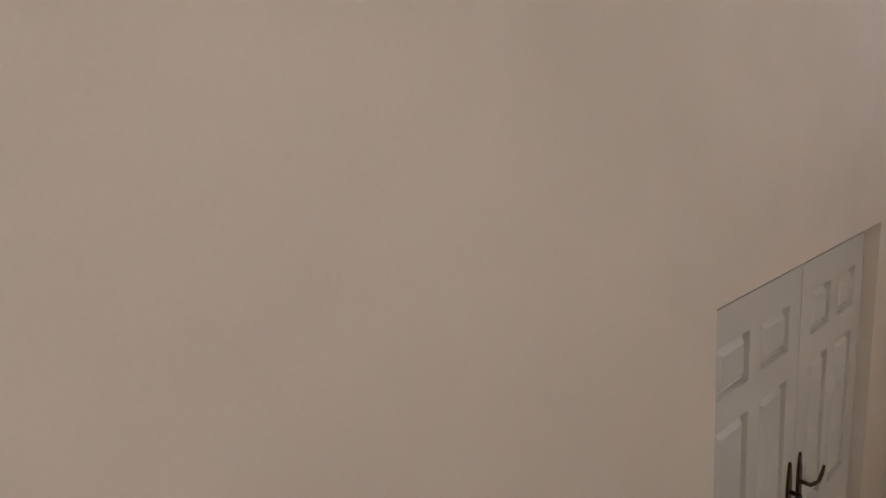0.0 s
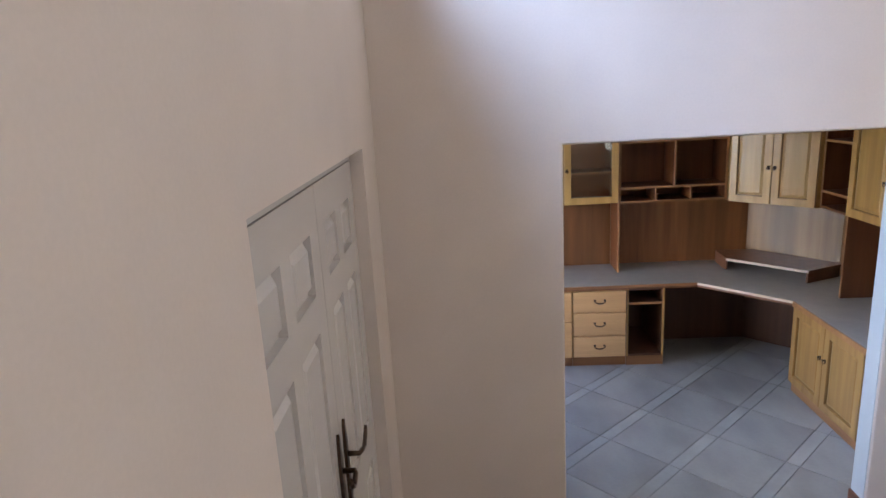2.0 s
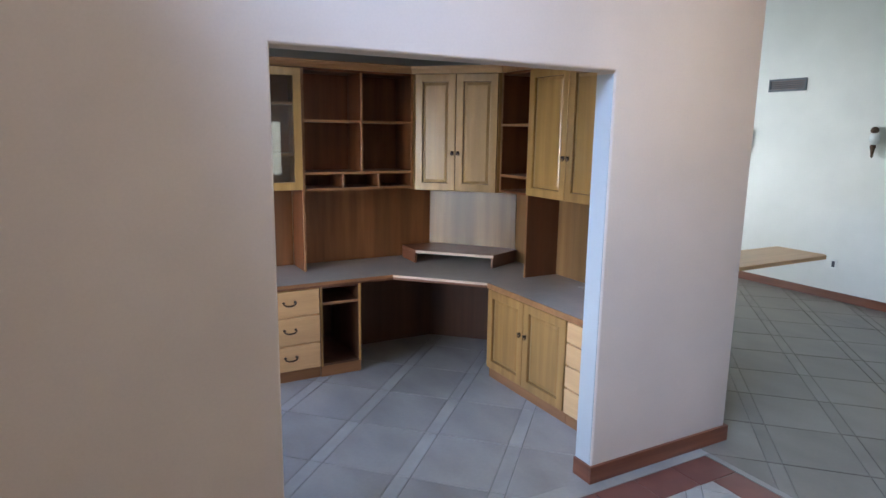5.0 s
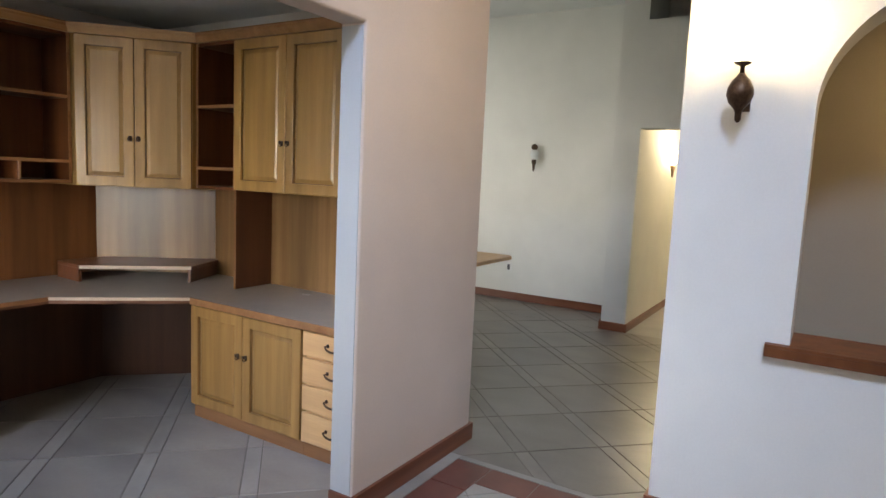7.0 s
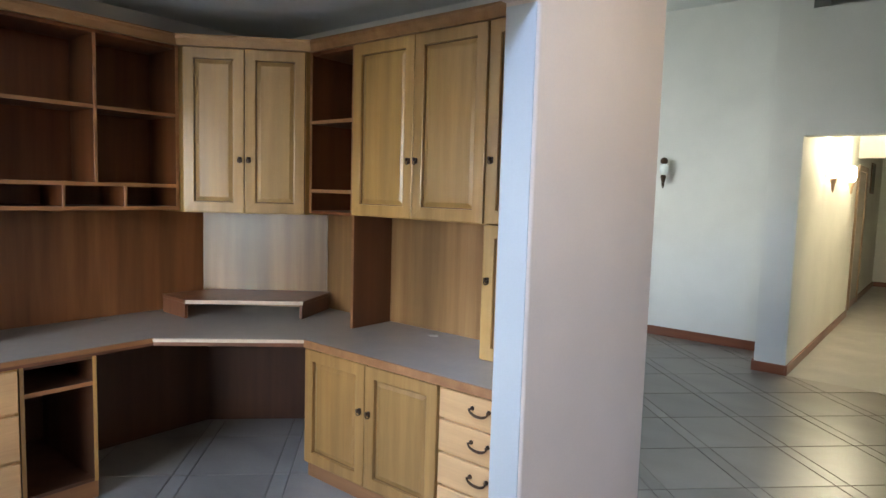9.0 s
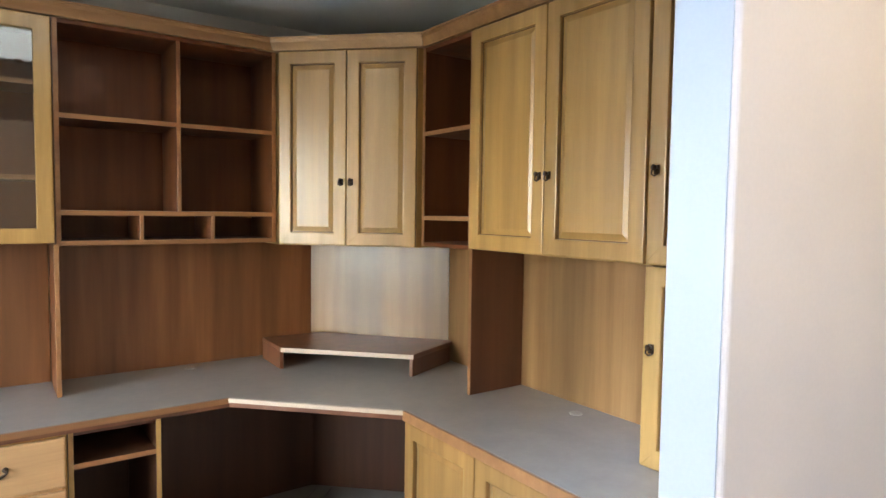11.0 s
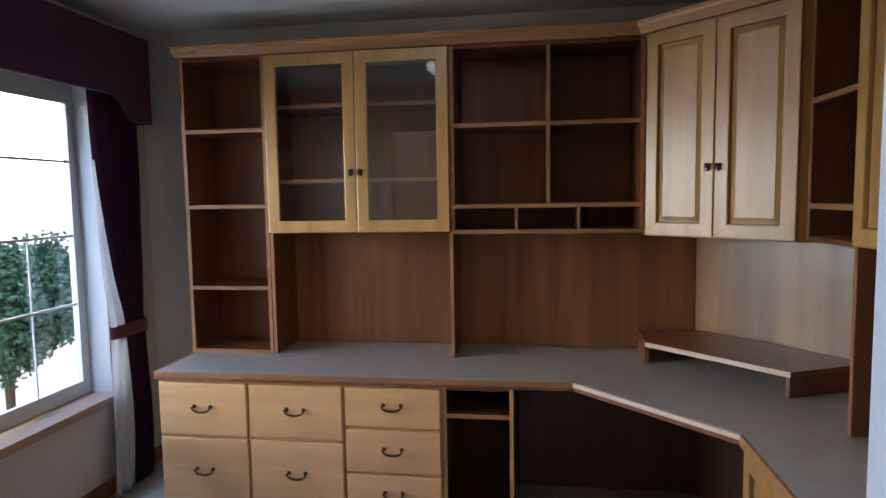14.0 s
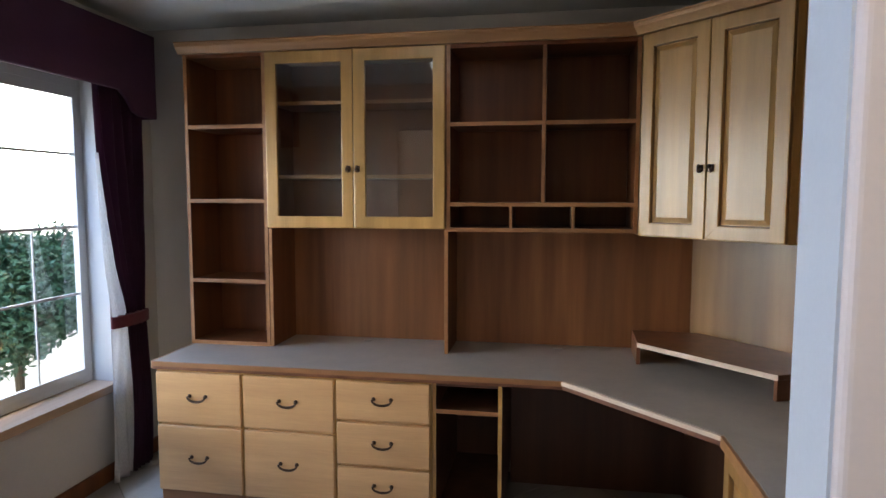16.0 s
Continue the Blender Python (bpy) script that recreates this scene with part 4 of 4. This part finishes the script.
ns = thing("niche_sill", pose(NX, NC, NZ0), "varnished brown wooden sill of the arched recess", "sill")
bm = bmesh.new()
box(bm, -0.045, -0.56, -0.042, 0.0, 0.56, -0.002)
box(bm, 0.0, -0.468, 0.0, 0.298, 0.468, 0.012)
box(bm, -0.045, -0.56, -0.002, 0.0, 0.56, 0.012)
part("board", bm, OAK, ns, "", 0.004)
lamp("niche_downlight", "AREA", look((NX + 0.7, NC - 0.2, 2.52), (NX + 0.7, NC - 0.2, 0)), 6.0, (1.0, 0.72, 0.36), 0.08)
nl = thing("niche_light", pose(NX + 0.7, NC, 2.54), "small recessed lamp in the ceiling behind the arch", "lamp")
bm = bmesh.new()
lathe(bm, [(0.034, 0.012), (0.045, 0.0), (0.045, -0.006), (0.034, -0.006)], 20)
part("ring", bm, TRIMW, nl)

# ---- far room ----
def grille(m, w, h, n, label, mat=GRILLE):
    ob = thing("air_grille", m, label, "grille")
    bm = bmesh.new()
    ring(bm, 0, w, 0, h, 0.025, -0.015, 0.0)
    part("frame", bm, mat, ob)
    boxpart("backing", DARKOAK, ob, (0.02, -0.003, 0.02, w - 0.02, 0.0, h - 0.02))
    for k in range(n):
        z = 0.03 + (h - 0.06) * (k + 0.5) / n
        bm = bmesh.new()
        prism(bm, [(-0.012, z - 0.006), (-0.010, z - 0.008), (-0.004, z + 0.004), (-0.006, z + 0.006)], "x", 0.026, w - 0.026)
        part("slat", bm, mat, ob)


grille(pose(6.89, 2.77, 2.42, 0, 0, -90), 0.48, 0.15, 4, "dark grey air grille high on the far wall")

bar = thing("bar_counter", pose(4.46, 1.19, 0.0), "pale maple-topped low bar counter in the far room", "counter")
bm = bmesh.new()
prism(bm, [(-0.6, -0.10), (1.15, -0.10), (1.20, -0.05), (1.20, 0.45), (-0.6, 0.45)], "z", 0.70, 0.738)
part("top", bm, MAPLE_H, bar, "pale maple top", 0.006)
boxpart("panel", CREAM, bar, (-0.6, 0.10, 0.0, 0.0, 0.20, 0.70))

ws = thing("wall_socket", pose(6.89, 1.72, 0.42, 0, 0, -90), "white plastic wall socket", "socket")
boxpart("plate", PLASTIC, ws, (-0.04, -0.008, -0.06, 0.04, 0.0, 0.06), "", 0.003)
boxpart("insert", GRILLE, ws, (-0.018, -0.011, -0.035, 0.018, -0.008, 0.035))

hd = tagged(new("door_2"), "white hallway door in a wooden frame", "door", "", "structure")
hd.matrix_world = pose(10.6, 0.03, 0)
bm = bmesh.new()
box(bm, 0.0, -0.03, 0, 0.09, 0.0, 2.1)
box(bm, 0.99, -0.03, 0, 1.08, 0.0, 2.1)
box(bm, 0.09, -0.03, 2.02, 0.99, 0.0, 2.1)
part("frame", bm, SILLW, hd, "", 0.003)
boxpart("leaf", DOORW, hd, (0.09, -0.012, 0.01, 0.99, 0.0, 2.02))
pic = thing("picture", pose(12.3, 0.03, 1.72), "small dark framed wall picture", "picture")
boxpart("frame", DARKOAK, pic, (0, -0.02, 0, 0.5, 0.0, 0.5), "", 0.004)
boxpart("sheet", GRILLE, pic, (0.04, -0.023, 0.04, 0.46, -0.02, 0.46))

# ---- outside the study window ----
bm = bmesh.new()
box(bm, -60, -40, -0.5, -1.25, 60, -0.35)
tagged(part("ground", bm, GROUND, None, "pale sunlit paving outside"), "pale sunlit paving outside", "", "", "structure")
bm = bmesh.new()
box(bm, -30.2, -40, -0.35, -30, 60, 14)
tagged(part("backdrop", bm, OUTSIDE, None, "bright hazy distance"), "bright hazy distance", "", "", "structure")


def bush(m, r, h, count, seed):
    rnd = random.Random(seed)
    ob = thing("bush", m, "dense dark green leafy bush outside the window", "bush", "bushes outside the window")
    bm = bmesh.new()
    for k in range(5):
        a = 2 * math.pi * k / 5
        tube(bm, [(0, 0, -0.35), (0.02 * math.cos(a), 0.02 * math.sin(a), 0.15), (0.35 * r * math.cos(a), 0.35 * r * math.sin(a), h * 0.5), (0.6 * r * math.cos(a + 0.3), 0.6 * r * math.sin(a + 0.3), h * 0.85)], [0.03, 0.024, 0.016, 0.008], 6)
    part("trunk", bm, BARK, ob)
    verts, faces = [], []
    lobes = [(rnd.uniform(-0.5, 0.5) * r, rnd.uniform(-0.5, 0.5) * r, h * rnd.uniform(0.36, 0.58), r * rnd.uniform(0.42, 0.62)) for _ in range(11)]
    for _ in range(count):
        cx, cy, cz, rr = rnd.choice(lobes)
        d = Vector((rnd.gauss(0, 1), rnd.gauss(0, 1), rnd.gauss(0, 1))).normalized()
        p = Vector((cx, cy, cz)) + d * rr * rnd.uniform(0.55, 1.08)
        s = rnd.uniform(0.018, 0.038)
        q = Euler((rnd.uniform(0, 6.3), rnd.uniform(0, 6.3), rnd.uniform(0, 6.3))).to_matrix()
        i = len(verts)
        verts += [p + q @ Vector(v) * s for v in ((0, -1, 0), (0.5, -0.2, 0.15), (0, 1.1, 0), (-0.5, -0.2, 0.15))]
        faces += [(i, i + 1, i + 2), (i, i + 2, i + 3)]
    me = bpy.data.meshes.new("crown")
    me.from_pydata([tuple(v) for v in verts], [], faces)
    me.materials.append(LEAF)
    c = new("crown", me)
    c.parent = ob
    return ob


bush(pose(-3.15, 3.86, 0.0), 0.80, 1.60, 34000, 3)
bush(pose(-4.6, 3.95, 0.0), 0.70, 1.35, 20000, 5)

# ---- floors: joints below, tiles as pieces of their own ----
def clip(poly, x0, x1, y0, y1):
    for axis, lim, keep_above in ((0, x0, True), (0, x1, False), (1, y0, True), (1, y1, False)):
        out = []
        for i, p in enumerate(poly):
            q = poly[(i + 1) % len(poly)]
            pin, qin = (p[axis] >= lim) == keep_above, (q[axis] >= lim) == keep_above
            if pin:
                out.append(p)
            if pin != qin:
                s = (lim - p[axis]) / (q[axis] - p[axis])
                out.append((p[0] + s * (q[0] - p[0]), p[1] + s * (q[1] - p[1])))
        poly = out
        if len(poly) < 3:
            return []
    return poly


def area(poly):
    return abs(sum(a[0] * b[1] - b[0] * a[1] for a, b in zip(poly, poly[1:] + poly[:1]))) / 2


def tile_mesh(name, pts, mat, z0=-0.012, z1=0.0, e=0.003):
    c = (sum(p[0] for p in pts) / len(pts), sum(p[1] for p in pts) / len(pts))
    ins = [(p[0] + (c[0] - p[0]) * e / max(0.02, math.dist(p, c)), p[1] + (c[1] - p[1]) * e / max(0.02, math.dist(p, c))) for p in pts]
    n = len(pts)
    verts = [(*p, z0) for p in pts] + [(*p, z1 - 0.002) for p in pts] + [(*p, z1) for p in ins]
    faces = [tuple(range(2 * n, 3 * n))]
    for k in range(n):
        j = (k + 1) % n
        faces += [(k, j, n + j, n + k), (n + k, n + j, 2 * n + j, 2 * n + k)]
    me = bpy.data.meshes.new(name)
    me.from_pydata(verts, [], faces)
    me.materials.append(mat)
    return me


PITCH, BAND, GAP = 0.53, 0.085, 0.006
R2 = math.sqrt(0.5)


def tiled_floor(name, label, rects, ground, v_shift=0.0, u_shift=0.0, paints=(TILE, STRIP, GROUT)):
    bm = bmesh.new()
    for x0, y0, x1, y1 in ground:
        box(bm, x0, y0, -0.10, x1, y1, -0.005)
    floor = setting(name, bm, paints[2], label)
    full = {}
    for x0, y0, x1, y1 in rects:
        for i in range(-40, 60):
            for j in range(-40, 60):
                for kind, va, vb in (("tile", BAND, PITCH), ("strip_tile", 0.0, BAND)):
                    v0, v1 = i * PITCH + va + v_shift + GAP / 2, i * PITCH + vb + v_shift - GAP / 2
                    u0, u1 = j * PITCH + u_shift + GAP / 2, (j + 1) * PITCH + u_shift - GAP / 2
                    quad = [((u + v) * R2, (u - v) * R2) for u, v in ((u0, v0), (u0, v1), (u1, v1), (u1, v0))]
                    if max(p[0] for p in quad) < x0 or min(p[0] for p in quad) > x1 or max(p[1] for p in quad) < y0 or min(p[1] for p in quad) > y1:
                        continue
                    c = (sum(p[0] for p in quad) / 4, sum(p[1] for p in quad) / 4)
                    cut = clip(quad, x0, x1, y0, y1)
                    if not cut or area(cut) < 0.0004:
                        continue
                    mat = paints[0] if kind == "tile" else paints[1]
                    if abs(area(cut) - area(quad)) < 1e-6:
                        if kind not in full:
                            full[kind] = tile_mesh(kind, [(p[0] - c[0], p[1] - c[1]) for p in quad], mat)
                        ob = new(kind, full[kind])
                        ob.location = (*c, random.uniform(-0.0006, 0.0006))
                    else:
                        ob = new(kind, tile_mesh(kind, cut, mat))
                    ob.parent = floor
    return floor


tiled_floor("floor_study", "grey-beige diagonal floor tiles with paler strips", [(-1.05, 0.0, 2.62, 2.74)], [(-1.05, 0.0, 2.62, 2.74)], -0.37, 0.36)
hall = tiled_floor("floor_hall", "grey-beige diagonal floor tiles inside a rust-red border", [(-1.0, -7.0, 2.27, -0.33)], [(-1.0, -7.0, 2.515, 0.0)], 0.1, 0.2)


def border(x0, y0, x1, y1, n, along):
    for k in range(n):
        a, b = k / n, (k + 1) / n
        g = 0.003
        if along == "x":
            r = (x0 + (x1 - x0) * a + g, y0 + g, x0 + (x1 - x0) * b - g, y1 - g)
        else:
            r = (x0 + g, y0 + (y1 - y0) * a + g, x1 - g, y0 + (y1 - y0) * b - g)
        ob = new("border_tile", tile_mesh("border_tile", [(r[0], r[1]), (r[2], r[1]), (r[2], r[3]), (r[0], r[3])], RUST))
        ob.parent = hall


border(-1.0, -0.33, 2.47, -0.12, 12, "x")
border(2.27, -7.0, 2.47, -0.33, 24, "y")
for r in ((-1.0, -0.117, 2.515, 0.0), (2.473, -7.0, 2.515, -0.12)):
    ob = new("tile", tile_mesh("tile", [(r[0], r[1]), (r[2], r[1]), (r[2], r[3]), (r[0], r[3])], TILE))
    ob.parent = hall
tiled_floor("floor_far", "taupe diagonal floor tiles with a soft sheen", [(2.515, -1.13, 6.10, 6.0), (6.10, 0.23, 6.89, 6.0)], [(2.515, -4.0, 6.10, 6.0), (6.10, 0.23, 6.89, 6.0)], 0.05, 0.1, (FARTILE, FARSTRIP, FARGROUT))
bm = bmesh.new()
box(bm, 6.10, -1.45, -0.1, 14.2, 0.03, 0.0)
setting("floor_hallway", bm, STRIP, "pale beige hallway floor")
